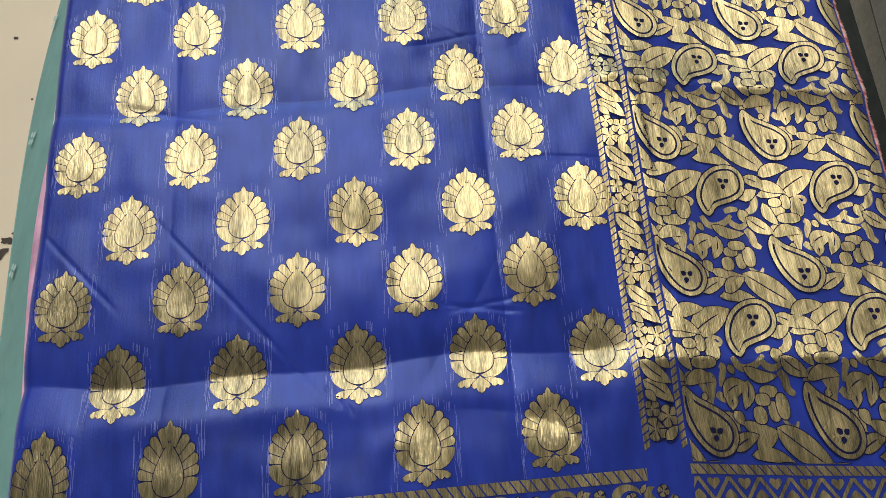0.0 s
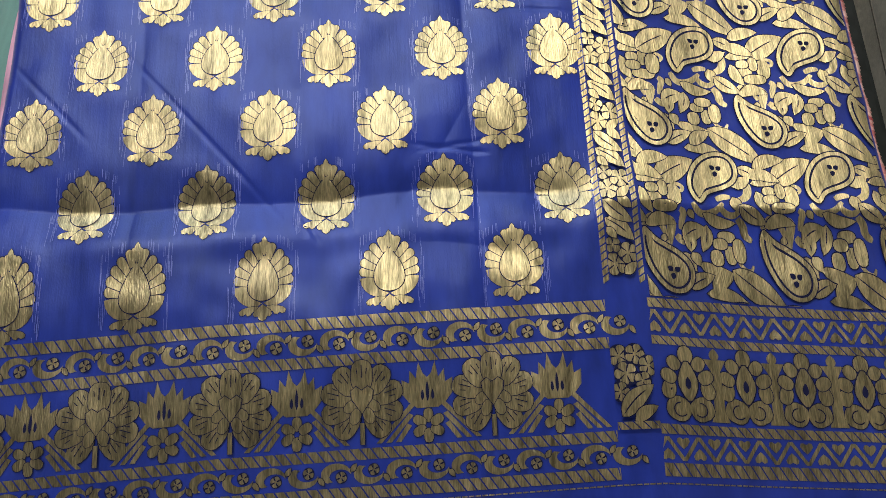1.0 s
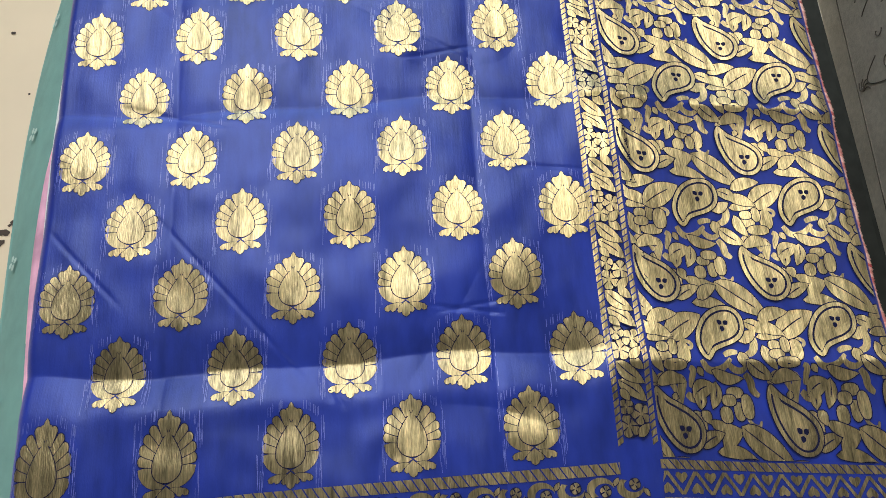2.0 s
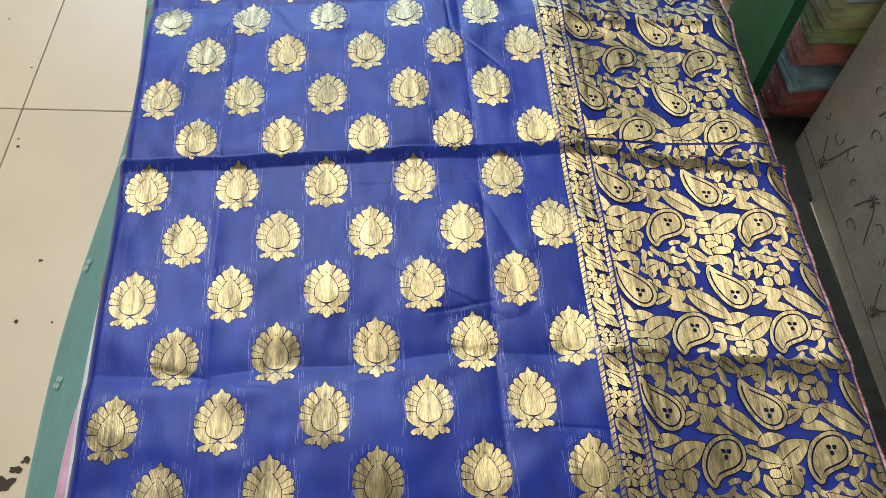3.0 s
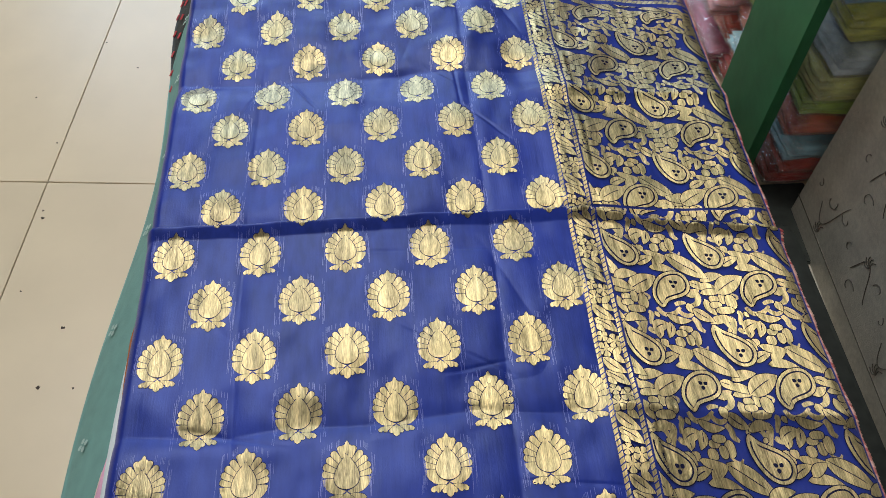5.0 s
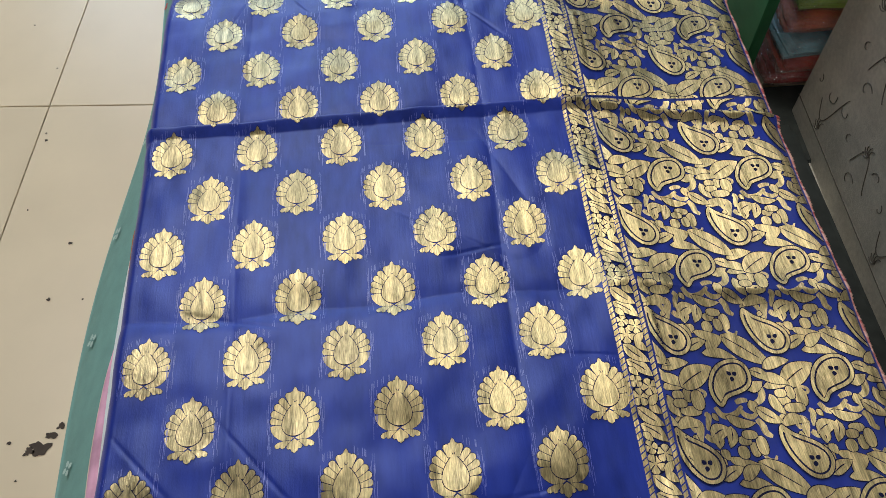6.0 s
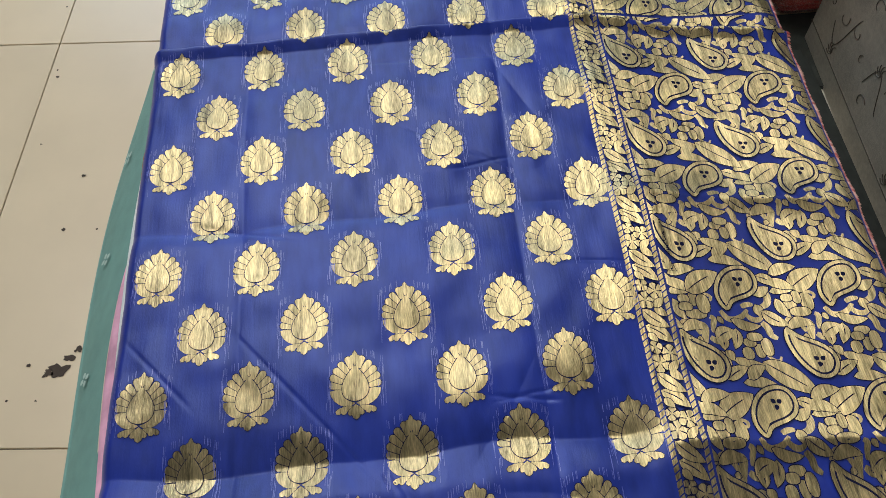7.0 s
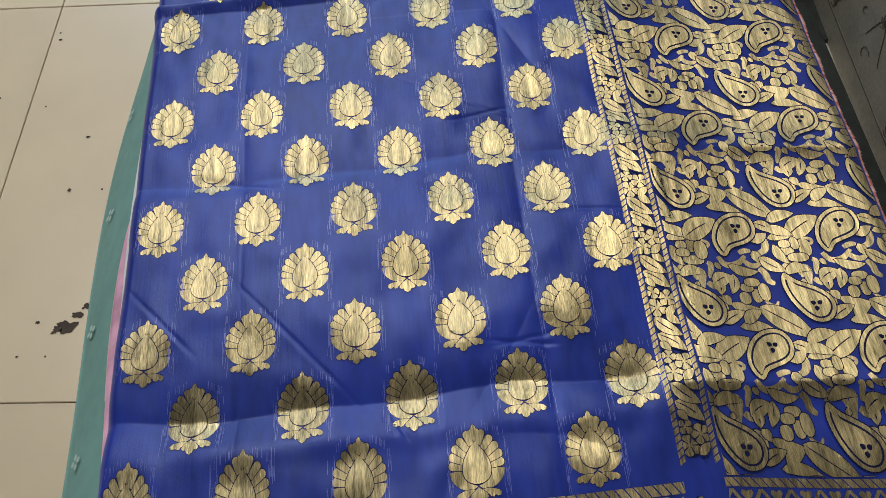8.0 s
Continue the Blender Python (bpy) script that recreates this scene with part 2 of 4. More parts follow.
class Weave:
    """Collects woven figures as filled outlines that follow the cloth."""

    def __init__(self, lift=0.0003, umin=U0 + 0.003, umax=U1 - 0.003, vmin=V0, vmax=V1, halo=0.0):
        self.verts, self.faces, self.slots, self.halo = [], [], [], halo
        LIFTS[0] = (LIFTS[0] + 7) % 17
        lift += 0.000022 * LIFTS[0]
        self.lift, self.umin, self.umax, self.vmin, self.vmax = lift, umin, umax, vmin, vmax

    def vert(self, u, v):
        u, v = min(self.umax, max(self.umin, u)), min(self.vmax, max(self.vmin, v))
        near, far = smoothstep(0.0, 1.0, (0.125 - v) / 0.05), smoothstep(0.92, 0.97, v)
        v += near * (0.024 * min(0.0, u - 0.16) + 0.03 * min(0.0, u + 0.10) - 0.07 * max(0.0, u - 0.19)) - far * 0.09 * (u - 0.157)
        self.verts.append((u, min(V1, max(V0, v)), self.lift))
        return len(self.verts) - 1

    def outside(self, pts):
        us, vs = [p[0] for p in pts], [p[1] for p in pts]
        return max(us) < self.umin or min(us) > self.umax or max(vs) < self.vmin or min(vs) > self.vmax

    def fill(self, pts, centre=None, rings=(0.55,), slot=0):
        if self.outside(pts):
            return
        n = len(pts)
        cu, cv = centre or (sum(p[0] for p in pts) / n, sum(p[1] for p in pts) / n)
        c = self.vert(cu, cv)
        last = None
        for r in (*rings, 1.0):
            ring = [self.vert(cu + (p[0] - cu) * r, cv + (p[1] - cv) * r) for p in pts]
            for i in range(n):
                j = (i + 1) % n
                self.faces.append((c, ring[i], ring[j]) if last is None else (last[i], ring[i], ring[j], last[j]))
                self.slots.append(slot)
            last = ring

    def band(self, outer, inner, slot=0, closed=True):
        if self.outside(outer):
            return
        a, b = [self.vert(*p) for p in outer], [self.vert(*p) for p in inner]
        n = len(a)
        for i in range(n if closed else n - 1):
            j = (i + 1) % n
            self.faces.append((a[i], a[j], b[j], b[i]))
            self.slots.append(slot)

    def leaf(self, a, b, width, bend=0.0, slot=0, vein=False, teeth=0):
        """A pointed leaf from a to b; bend pushes its middle aside."""
        if self.halo and slot == 0:
            grow, self.halo = self.halo, 0.0
            ux, uy = (b[0] - a[0]), (b[1] - a[1])
            ll = math.hypot(ux, uy) or 1
            ux, uy = ux / ll * grow, uy / ll * grow
            self.lift += 0.00011
            self.leaf((a[0] - ux, a[1] - uy), (b[0] + ux, b[1] + uy), width + 2 * grow, bend, 1)
            self.lift += 0.00011
            self.halo = grow
        ax, ay = a
        dx, dy = b[0] - ax, b[1] - ay
        n = max(5, min(14, int(math.hypot(dx, dy) / 0.003)))
        left, right = [], []
        for i in range(n + 1):
            s = i / n
            w = width / 2 * math.sin(math.pi * s ** 0.8) ** 0.75 if 0 < s < 1 else 0.0
            if teeth:
                w *= 1 + 0.16 * (1 if (i % 2) else -1)
            ln = math.hypot(dx, dy) or 1
            nx, ny = -dy / ln, dx / ln
            k = bend * math.sin(math.pi * s)
            left.append((ax + dx * s + nx * (k + w), ay + dy * s + ny * (k + w)))
            right.append((ax + dx * s + nx * (k - w), ay + dy * s + ny * (k - w)))
        mid = [((p[0] + q[0]) / 2, (p[1] + q[1]) / 2) for p, q in zip(left, right)]
        if vein and width > 0.007:
            g = 0.00045
            ln = math.hypot(dx, dy) or 1
            nx, ny = -dy / ln * g, dx / ln * g
            soften = lambda i: min(1.0, i * 0.5) if i < cut else 0.0
            cut = int(n * 0.8)
            for side, sign in ((left, 1), (right, -1)):
                self.band(side, [(m[0] + sign * nx * soften(i), m[1] + sign * ny * soften(i)) for i, m in enumerate(mid)], slot, closed=False)
        else:
            self.band(left, mid, slot, closed=False)
            self.band(mid, right, slot, closed=False)

    def flower(self, cu, cv, r, petals, turn=0.0):
        """A blossom with a scalloped outline and notches towards its heart."""
        if self.halo:
            self.lift += 0.00011
            self.fill(oval(cu, cv, r + self.halo * 0.6, r + self.halo * 0.6, 0, 18), slot=1)
            self.lift += 0.00011
        pts = []
        n = petals * 7
        for i in range(n):
            a = 2 * math.pi * i / n
            q = abs(math.sin(petals * a / 2)) ** 0.55
            pts.append((cu + r * (0.66 + 0.34 * q) * math.cos(a + turn), cv + r * (0.66 + 0.34 * q) * math.sin(a + turn)))
        self.fill(pts, (cu, cv))
        if self.halo:
            self.lift += 0.00011
            for k in range(petals):
                a = turn + 2 * math.pi * k / petals
                c, d = math.cos(a), math.sin(a)
                self.quad((cu + r * 0.16 * c - d * 0.0002, cv + r * 0.16 * d + c * 0.0002), (cu + r * 0.70 * c - d * 0.0006, cv + r * 0.70 * d + c * 0.0006),
                          (cu + r * 0.70 * c + d * 0.0006, cv + r * 0.70 * d - c * 0.0006), (cu + r * 0.16 * c + d * 0.0002, cv + r * 0.16 * d - c * 0.0002), 2, 1)

    def quad(self, a, b, c, d, steps=1, slot=0):
        for i in range(steps):
            s, t = i / steps, (i + 1) / steps
            mix = lambda p, q, k: (p[0] + (q[0] - p[0]) * k, p[1] + (q[1] - p[1]) * k)
            ids = [self.vert(*mix(a, b, s)), self.vert(*mix(a, b, t)), self.vert(*mix(d, c, t)), self.vert(*mix(d, c, s))]
            self.faces.append(tuple(ids))
            self.slots.append(slot)

    def make(self, name, parent, mats, label=""):
        if not self.faces:
            return None
        # every figure faces up
        tris, marks = finer(self.verts, self.faces, self.slots)
        V = self.verts
        up, slots = [], []
        for f, m in zip(tris, marks):
            area = (V[f[1]][0] - V[f[0]][0]) * (V[f[2]][1] - V[f[0]][1]) - (V[f[2]][0] - V[f[0]][0]) * (V[f[1]][1] - V[f[0]][1])
            if abs(area) > 1e-12:
                up.append(f if area > 0 else f[::-1])
                slots.append(m)
        ob = mesh_object(name, [laid(*p) for p in V], up, mats, parent, label, True, slots)
        ob.data.normals_split_custom_set_from_vertices([cloth_normal(p[0], p[1]) for p in V])
        return ob


# ---- floor ----
floor = tagged(new("floor"), "cream glazed ceramic floor tiles with dark joints", "floor", kind="structure")
part("joint_bed", box(-4.2, -3.2, -0.05, 4.2, 4.4, -0.003), M_GROUT, floor)
TILE = 0.606
tile_bm = box(-TILE / 2 + 0.0007, -TILE / 2 + 0.0007, -0.012, TILE / 2 - 0.0007, TILE / 2 - 0.0007, 0.0, 0.0006)
tile_me = bpy.data.meshes.new("tile")
tile_bm.to_mesh(tile_me)
tile_bm.free()
tile_me.materials.append(M_TILE)
for i in range(-6, 8):
    for j in range(-7, 6):
        ob = new("tile", tile_me)
        ob.matrix_world = pose(-0.624, 0.808, 0, 0, 0, 1.5) @ pose(TILE * (i + 0.5), TILE * (j + 0.5), 0)
        ob.parent = floor

# ---- shop shell: walls behind the camera and to the sides, ceiling ----
for name, b in (("wall_north_1", box(-4.2, 4.4, 0, -2.8, 4.6, 3.0)), ("wall_north_2", box(0.2, 4.4, 0, 4.2, 4.6, 3.0)), ("wall_north_3", box(-2.8, 4.4, 2.85, 0.2, 4.6, 3.0)), ("wall_south", box(-4.2, -3.4, 0, 4.2, -3.2, 3.2)), ("wall_west", box(-4.4, -3.4, 0, -4.2, 4.6, 3.2)), ("wall_east", box(4.2, -3.4, 0, 4.4, 4.6, 3.2))):
    tagged(part(name, b, M_WALL), "plain grey plastered shop wall", "wall", kind="structure")
tagged(part("ceiling", box(-4.4, -3.4, 3.0, 4.4, 4.6, 3.2), M_WALL), "plain grey shop ceiling", "ceiling", kind="structure")

# ---- pile of folded saris under the blue one ----
def turned(u, v, z=0.0):
    a = radians(TURN)
    return (u * math.cos(a) - v * math.sin(a), u * math.sin(a) + v * math.cos(a), z)


def frame_at_sari(ob):
    ob.matrix_world = pose(0, 0, 0, 0, 0, TURN)
    return ob


def sheet(edge, v0, v1, z_of, mat, name, label, thick=0.004, nu=14, nv=90):
    """A folded cloth whose side slopes out to edge(v)."""
    verts, faces = [], []
    for j in range(nv + 1):
        v = v0 + (v1 - v0) * j / nv
        for i in range(nu + 1):
            s = i / nu
            u = -0.20 + (edge(v) + 0.20) * s
            verts.append((u, v, z_of(s, v) - 0.45 * max(0.0, 0.10 - v) ** 2 - 0.002))
    top = len(verts)
    verts += [(x, y, z - thick) for x, y, z in verts]
    w = nu + 1
    for j in range(nv):
        for i in range(nu):
            a = j * w + i
            faces.append((a, a + 1, a + w + 1, a + w)[::-1])
            faces.append((top + a, top + a + 1, top + a + w + 1, top + a + w))
        a = j * w + nu
        faces.append((a, a + w, top + a + w, top + a)[::-1])
    ob = frame_at_sari(mesh_object(name, verts, faces, mat))
    return tagged(ob, label, "folded sari", "pile of folded saris")


def teal_edge(v):
    return -0.366 + 0.038 * smoothstep(0.25, 0.90, v) + 0.004 * math.sin(v * 11)


def pink_edge(v):
    return -0.296 + 0.024 * smoothstep(0.33, 0.58, v) + 0.004 * math.sin(v * 17)


sheet(teal_edge, -0.07, 1.12, lambda s, v: 0.212 - 0.108 * s ** 2.2 + 0.003 * math.sin(v * 14) * s, M_TEAL, "teal_sari", "sage teal folded sari with small white flowers, under the blue sari")
sheet(lambda v: pink_edge(v) - 0.005, -0.07, 0.66, lambda s, v: 0.2085 - 0.034 * s ** 2, M_CREAM, "cream_sari", "cream folded sari edge between teal and pink")
sheet(pink_edge, -0.07, 0.68, lambda s, v: 0.2140 - 0.030 * s ** 2, M_PINK, "pink_sari", "pale pink printed folded sari between teal and blue")
sheet(lambda v: -0.287 + 0.003 * math.sin(v * 13) + 0.014 * smoothstep(0.45, 0.7, v), -0.07, 0.72, lambda s, v: 0.2195 - 0.026 * s ** 2, M_WHITE, "pale_sari", "pale mint and white folded sari, just under the blue one")
sheet(lambda v: -0.2800 + 0.002 * math.sin(v * 15 + 2) - 0.006 * smoothstep(0.36, 0.44, v) + 0.010 * smoothstep(0.48, 0.54, v), 0.05, 0.75, lambda s, v: 0.2215 - 0.022 * s ** 2, M_ORANGE, "orange_sari", "rust orange folded sari, a sliver under the blue one")
sheet(lambda v: -0.31 - 0.025 * smoothstep(0.8, 1.02, v), 0.70, 1.16, lambda s, v: 0.196 - 0.085 * s ** 2 - 0.004 * math.sin(v * 40) * s, M_DARK, "dark_sari", "dark green patterned folded sari with red flecks")
# lowest slab runs on past the pile: its dark colour imitates shade there
for k, (zb, zt, du, m, nm) in enumerate(((0.0, 0.045, 0.03, M_DARK, "dark grey, gap-shading"), (0.045, 0.085, 0.015, M_RED, "deep red"), (0.085, 0.125, 0.02, M_TEAL, "teal"), (0.125, 0.165, 0.012, M_ORANGE, "rust orange"), (0.165, 0.198, 0.02, M_WHITE, "pale"))):
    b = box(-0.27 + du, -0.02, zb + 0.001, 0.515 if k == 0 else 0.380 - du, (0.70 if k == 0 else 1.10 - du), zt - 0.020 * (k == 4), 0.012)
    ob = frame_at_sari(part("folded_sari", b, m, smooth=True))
    tagged(ob, nm + " folded sari inside the low pile", "folded sari", "pile of folded saris")

# red flecks woven into the dark sari
dark = bpy.data.objects["dark_sari"]
for k in range(22):
    v = 0.715 + 0.0195 * k
    edge = -0.31 - 0.025 * smoothstep(0.8, 1.02, v)
    s = 0.97 if k % 2 else 0.88
    u = -0.20 + (edge + 0.20) * s
    z = 0.196 - 0.085 * s ** 2 - 0.004 * math.sin(v * 40) * s + 0.0005
    slope = -0.17 * s / (edge + 0.20)
    bm = bmesh.new()
    bm.faces.new([bm.verts.new((u + a, v + b, z + slope * a)) for a, b in ((-0.0045, 0), (0, -0.006), (0.0045, 0), (0, 0.006))])
    bmesh.ops.recalc_face_normals(bm, faces=bm.faces[:])
    bmesh.ops.solidify(bm, geom=bm.faces[:], thickness=0.0006)
    part("fleck", bm, M_RED, dark, "red woven fleck")

# small white flowers woven into the teal cloth
teal = bpy.data.objects["teal_sari"]
for k in range(9):
    v = 0.02 + k * 0.128
    u = teal_edge(v) + 0.024 + 0.004 * (k % 2)
    s = (u + 0.20) / (teal_edge(v) + 0.20)
    z = 0.212 - 0.108 * s ** 2.2 + 0.003 * math.sin(v * 14) * s + 0.0012
    slope = -0.22 * s ** 1.2 / (teal_edge(v) + 0.20)
    bm = bmesh.new()
    for q in range(4):
        a = q * math.pi / 2 + 0.2
        ring = []
        for i in range(8):
            p = 2 * math.pi * i / 8
            x, y = 0.0045 + 0.0030 * math.cos(p), 0.0026 * math.sin(p)
            du, dv = x * math.cos(a) - y * math.sin(a), x * math.sin(a) + y * math.cos(a)
            ring.append(bm.verts.new((u + du, v + dv, z + slope * du)))
        bm.faces.new(ring)
    part("flower_motif", bm, M_MINT, teal)

# ---- the blue sari ----
sari = tagged(new("silk_sari"), "royal blue silk sari with gold zari motifs, spread out", "sari")
sari.matrix_world = pose(0, 0, 0, 0, 0, TURN)
verts = [laid(U0 + (U1 - U0) * i / NU, V0 + (V1 - V0) * j / NV, 0.0) for j in range(NV + 1) for i in range(NU + 1)]
faces = [(j * (NU + 1) + i, j * (NU + 1) + i + 1, (j + 1) * (NU + 1) + i + 1, (j + 1) * (NU + 1) + i) for j in range(NV) for i in range(NU)]
# hem turned under along the whole outline
rim = [i for i in range(NU + 1)] + [j * (NU + 1) + NU for j in range(1, NV + 1)] + [NV * (NU + 1) + i for i in range(NU - 1, -1, -1)] + [j * (NU + 1) for j in range(NV - 1, 0, -1)]
low = len(verts)
verts += [(verts[k][0] + (0.006 if verts[k][0] < -0.27 else 0.0), verts[k][1], verts[k][2] - 0.009) for k in rim]
for k in range(len(rim)):
    n = (k + 1) % len(rim)
    faces.append((rim[k], low + k, low + n, rim[n]))
mesh_object("fabric", verts, faces, M_SILK, sari, "royal blue silk with old fold creases")


def oval(cx, cy, lx, ly, angle, n=12, square=1.0):
    pts = []
    for i in range(n):
        s = 2 * math.pi * i / n
        c, d = math.cos(s), math.sin(s)
        x, y = lx * math.copysign(abs(c) ** square, c), ly * math.copysign(abs(d) ** square, d)
        pts.append((cx + x * math.cos(angle) - y * math.sin(angle), cy + x * math.sin(angle) + y * math.cos(angle)))
    return pts


def rounded(pts, n=3):
    """Chaikin smoothing of a closed outline."""
    for _ in range(n - 1):
        out = []
        for i, p in enumerate(pts):
            q = pts[(i + 1) % len(pts)]
            out += [(p[0] * 0.75 + q[0] * 0.25, p[1] * 0.75 + q[1] * 0.25), (p[0] * 0.25 + q[0] * 0.75, p[1] * 0.25 + q[1] * 0.75)]
        pts = out
    return pts


def inset(pts, d):
    """Moves a closed outline inwards by d."""
    n, out = len(pts), []
    area = sum(pts[i][0] * pts[(i + 1) % n][1] - pts[(i + 1) % n][0] * pts[i][1] for i in range(n))
    s = 1 if area > 0 else -1
    for i in range(n):
        a, b = pts[i - 1], pts[(i + 1) % n]
        tx, ty = b[0] - a[0], b[1] - a[1]
        ln = math.hypot(tx, ty) or 1
        out.append((pts[i][0] - s * ty / ln * d, pts[i][1] + s * tx / ln * d))
    return out


def finger(root, tip, narrow, wide):
    """A petal with a round end: from its root to its tip."""
    dx, dy = tip[0] - root[0], tip[1] - root[1]
    ln = math.hypot(dx, dy)
    dx, dy = dx / ln, dy / ln
    r = wide / 2
    at = lambda along, aside: (root[0] + dx * along - dy * aside, root[1] + dy * along + dx * aside)
    pts = [at(0, -narrow / 2), at(ln * 0.5, -r * 0.92)]
    pts += [at(ln - r * 0.9 + r * 0.9 * math.cos(a), r * math.sin(a)) for a in (-1.4, -0.9, -0.4, 0.0, 0.4, 0.9, 1.4)]
    return pts + [at(ln * 0.5, r * 0.92), at(0, narrow / 2)]


# petals from the bud's tip downwards: root, tip, width
PETALS = [((3.0, -13.6), (6.9, -4.9), 6.0), ((6.6, -17.6), (13.4, -9.8), 6.3), ((9.4, -22.0), (17.9, -15.4), 6.5), ((10.9, -26.8), (20.9, -21.8), 6.6), ((11.4, -31.2), (21.8, -28.6), 6.6)]
SICKLE = [(11.6, -33.4), (16.5, -33.0), (21.4, -33.8), (20.6, -38.0), (18.0, -42.0), (14.2, -45.2), (9.0, -47.4), (3.6, -47.0), (0.4, -44.9), (4.8, -43.2), (8.6, -40.0), (10.8, -36.6)]
HOOK = [(2.2, -47.6), (7.0, -46.9), (11.4, -47.6), (15.0, -48.6), (17.2, -50.6), (16.4, -52.8), (14.2, -53.4), (12.4, -52.2), (11.0, -53.8), (8.6, -53.2), (7.6, -51.4), (5.0, -50.2)]
FAN = [(0.0, -45.8), (3.0, -48.2), (6.0, -50.6), (7.0, -53.2), (5.4, -54.8), (3.4, -54.4), (2.6, -56.6), (0.0, -58.2)]


def butta(cu, cv, rnd, tall=1.0):
    """A lotus-bud figure whose tip lies at (cu, cv)."""
    grow = 0.985 + 0.02 * (rnd.random() - 0.5)
    lay = lambda pts: [(cu + x * 0.96 * grow / 1000, cv + y * tall * grow / 1000) for x, y in pts]

    drop = []
    for i in range(30):
        f = 2 * math.pi * i / 30
        drop.append((14.4 * math.sin(f) * abs(math.sin(f / 2)) ** 0.95, -28.2 + 15.2 * math.cos(f)))
    w = Weave()
    w.lift = 0.00078
    w.fill(lay(inset(drop, -0.62)), lay([(0, -30)])[0], slot=1)
    w.lift = 0.00094
    w.fill(lay(drop), lay([(0, -30)])[0])
    core = w.make("butta_motif", sari, [M_GOLD, M_SHADE])
    if core is None:
        return

    def piece(name, pts, level, gap=0.5):
        q = Weave()
        q.lift = 0.00030 + 0.00009 * level
        q.fill(lay(inset(pts, -gap)), slot=1)
        q.lift += 0.000045
        q.fill(lay(pts))
        q.make(name, core, [M_GOLD, M_SHADE])

    for side in (-1, 1):
        turn = lambda pts: [(side * x, y) for x, y in pts]
        piece("petal", turn(SICKLE), 0, 0.2)
        piece("foot", turn(HOOK), 1, 0.35)
        for k in range(4, -1, -1):
            root, tip, wide = PETALS[k]
            piece("petal", turn(finger((root[0] * 0.86, root[1] + 0.6 * (-28 - root[1]) * 0.2), tip, 4.6, wide * 0.95)), 5 - k, 0.52)
    piece("foot", FAN + [(-x, y) for x, y in FAN[-2:0:-1]], 2, 0.35)
    piece("petal", [(0, -13.4), (2.4, -9.8), (4.6, -6.6), (3.9, -4.2), (2.2, -3.6), (1.4, -1.4), (0, 0.4), (-1.4, -1.4), (-2.2, -3.6), (-3.9, -4.2), (-4.6, -6.6), (-2.4, -9.8)], 5, 0.42)
    # loose floats of the ground thread round the figure
    w = Weave(lift=0.0002)
    at = lambda x, y: (cu + x, cv + y)
    for side in (-1, 1):
        for k in range(15):
            x = side * (0.0180 + 0.0060 * rnd.random())
            y0 = -0.058 + 0.040 * rnd.random()
            y1 = y0 + 0.005 + 0.014 * rnd.random()
            lean = 0.0016 * (rnd.random() - 0.5)
            w.quad(at(x, y0), at(x + lean, y1), at(x + lean + 0.0003, y1), at(x + 0.0003, y0), 3)
        for k in range(9):
            x = side * (0.006 + 0.016 * rnd.random())
            y0 = -0.002 - abs(x) * 0.45 + 0.002 * rnd.random()
            w.quad(at(x, y0), at(x, y0 + 0.006), at(x + 0.00028, y0 + 0.006), at(x + 0.00028, y0), 2)
    ob = w.make("float_threads", core, [M_FLOAT])
    if ob:
        tagged(ob, kind="stuff")


rnd = random.Random(4)
for r in range(1, 17):
    v = 0.121 + (16 - r) * 0.0581
    for k in range(-4, 4):
        u = (0.0145 if r % 2 == 0 else 0.0560) + k * 0.0857
        if (-0.27 if v < 0.62 else -0.30) < u < 0.150:
            # the cloth is pulled a little out of square near its front
            du = {16: -5.5 + 1.35 * (k + 3), 15: -1.5, 14: -2.0, 13: 1.0, 12: 0.3, 11: 2.0, 10: 1.0}.get(r, 0.0)
            dv = max(-2.0, min(3.0, 1.1 * (k + 1))) * (1.0 if r >= 12 else 0.5 if r >= 10 else 0.0)
            if u > 0.13:
                dv = -0.5
            butta(u + du / 1000, v + dv / 1000 - (0.015 if r == 1 else 0.0), rnd, 0.97 if r == 16 else 0.80 if r == 1 else 1.0)

# ---- woven end piece: paisleys, leaves and flowers in gold ----
A_SHAPE = [(-20, -30), (-25, -25), (-28, -14), (-23, 0), (-14, 10), (-2, 15), (9, 14), (15, 7), (16, -3), (12, -11), (4, -16), (-6, -19), (-13, -22), (-16, -27)]
B_SHAPE = [(27, 66), (23, 58), (24, 46), (28, 34), (35, 23), (44, 17), (55, 19), (62, 29), (61, 40), (53, 48), (44, 53), (36, 57), (31, 62)]


def ribbon(w, pts, width):
    """A tapering curl along pts."""
    for _ in range(2):
        pts = [pts[0]] + [q for a, b in zip(pts, pts[1:]) for q in (((a[0] * 3 + b[0]) / 4, (a[1] * 3 + b[1]) / 4), ((a[0] + b[0] * 3) / 4, (a[1] + b[1] * 3) / 4))] + [pts[-1]]
    left, right = [], []
    n = len(pts) - 1
    for i, p in enumerate(pts):
        a, b = pts[max(0, i - 1)], pts[min(n, i + 1)]
        dx, dy = b[0] - a[0], b[1] - a[1]
        ln = math.hypot(dx, dy) or 1
        h = width * (0.35 + 0.65 * math.sin(math.pi * (0.15 + 0.8 * i / n)))
        left.append((p[0] - dy / ln * h / 2, p[1] + dx / ln * h / 2))
        right.append((p[0] + dy / ln * h / 2, p[1] - dx / ln * h / 2))
    w.band(left, right, closed=False)


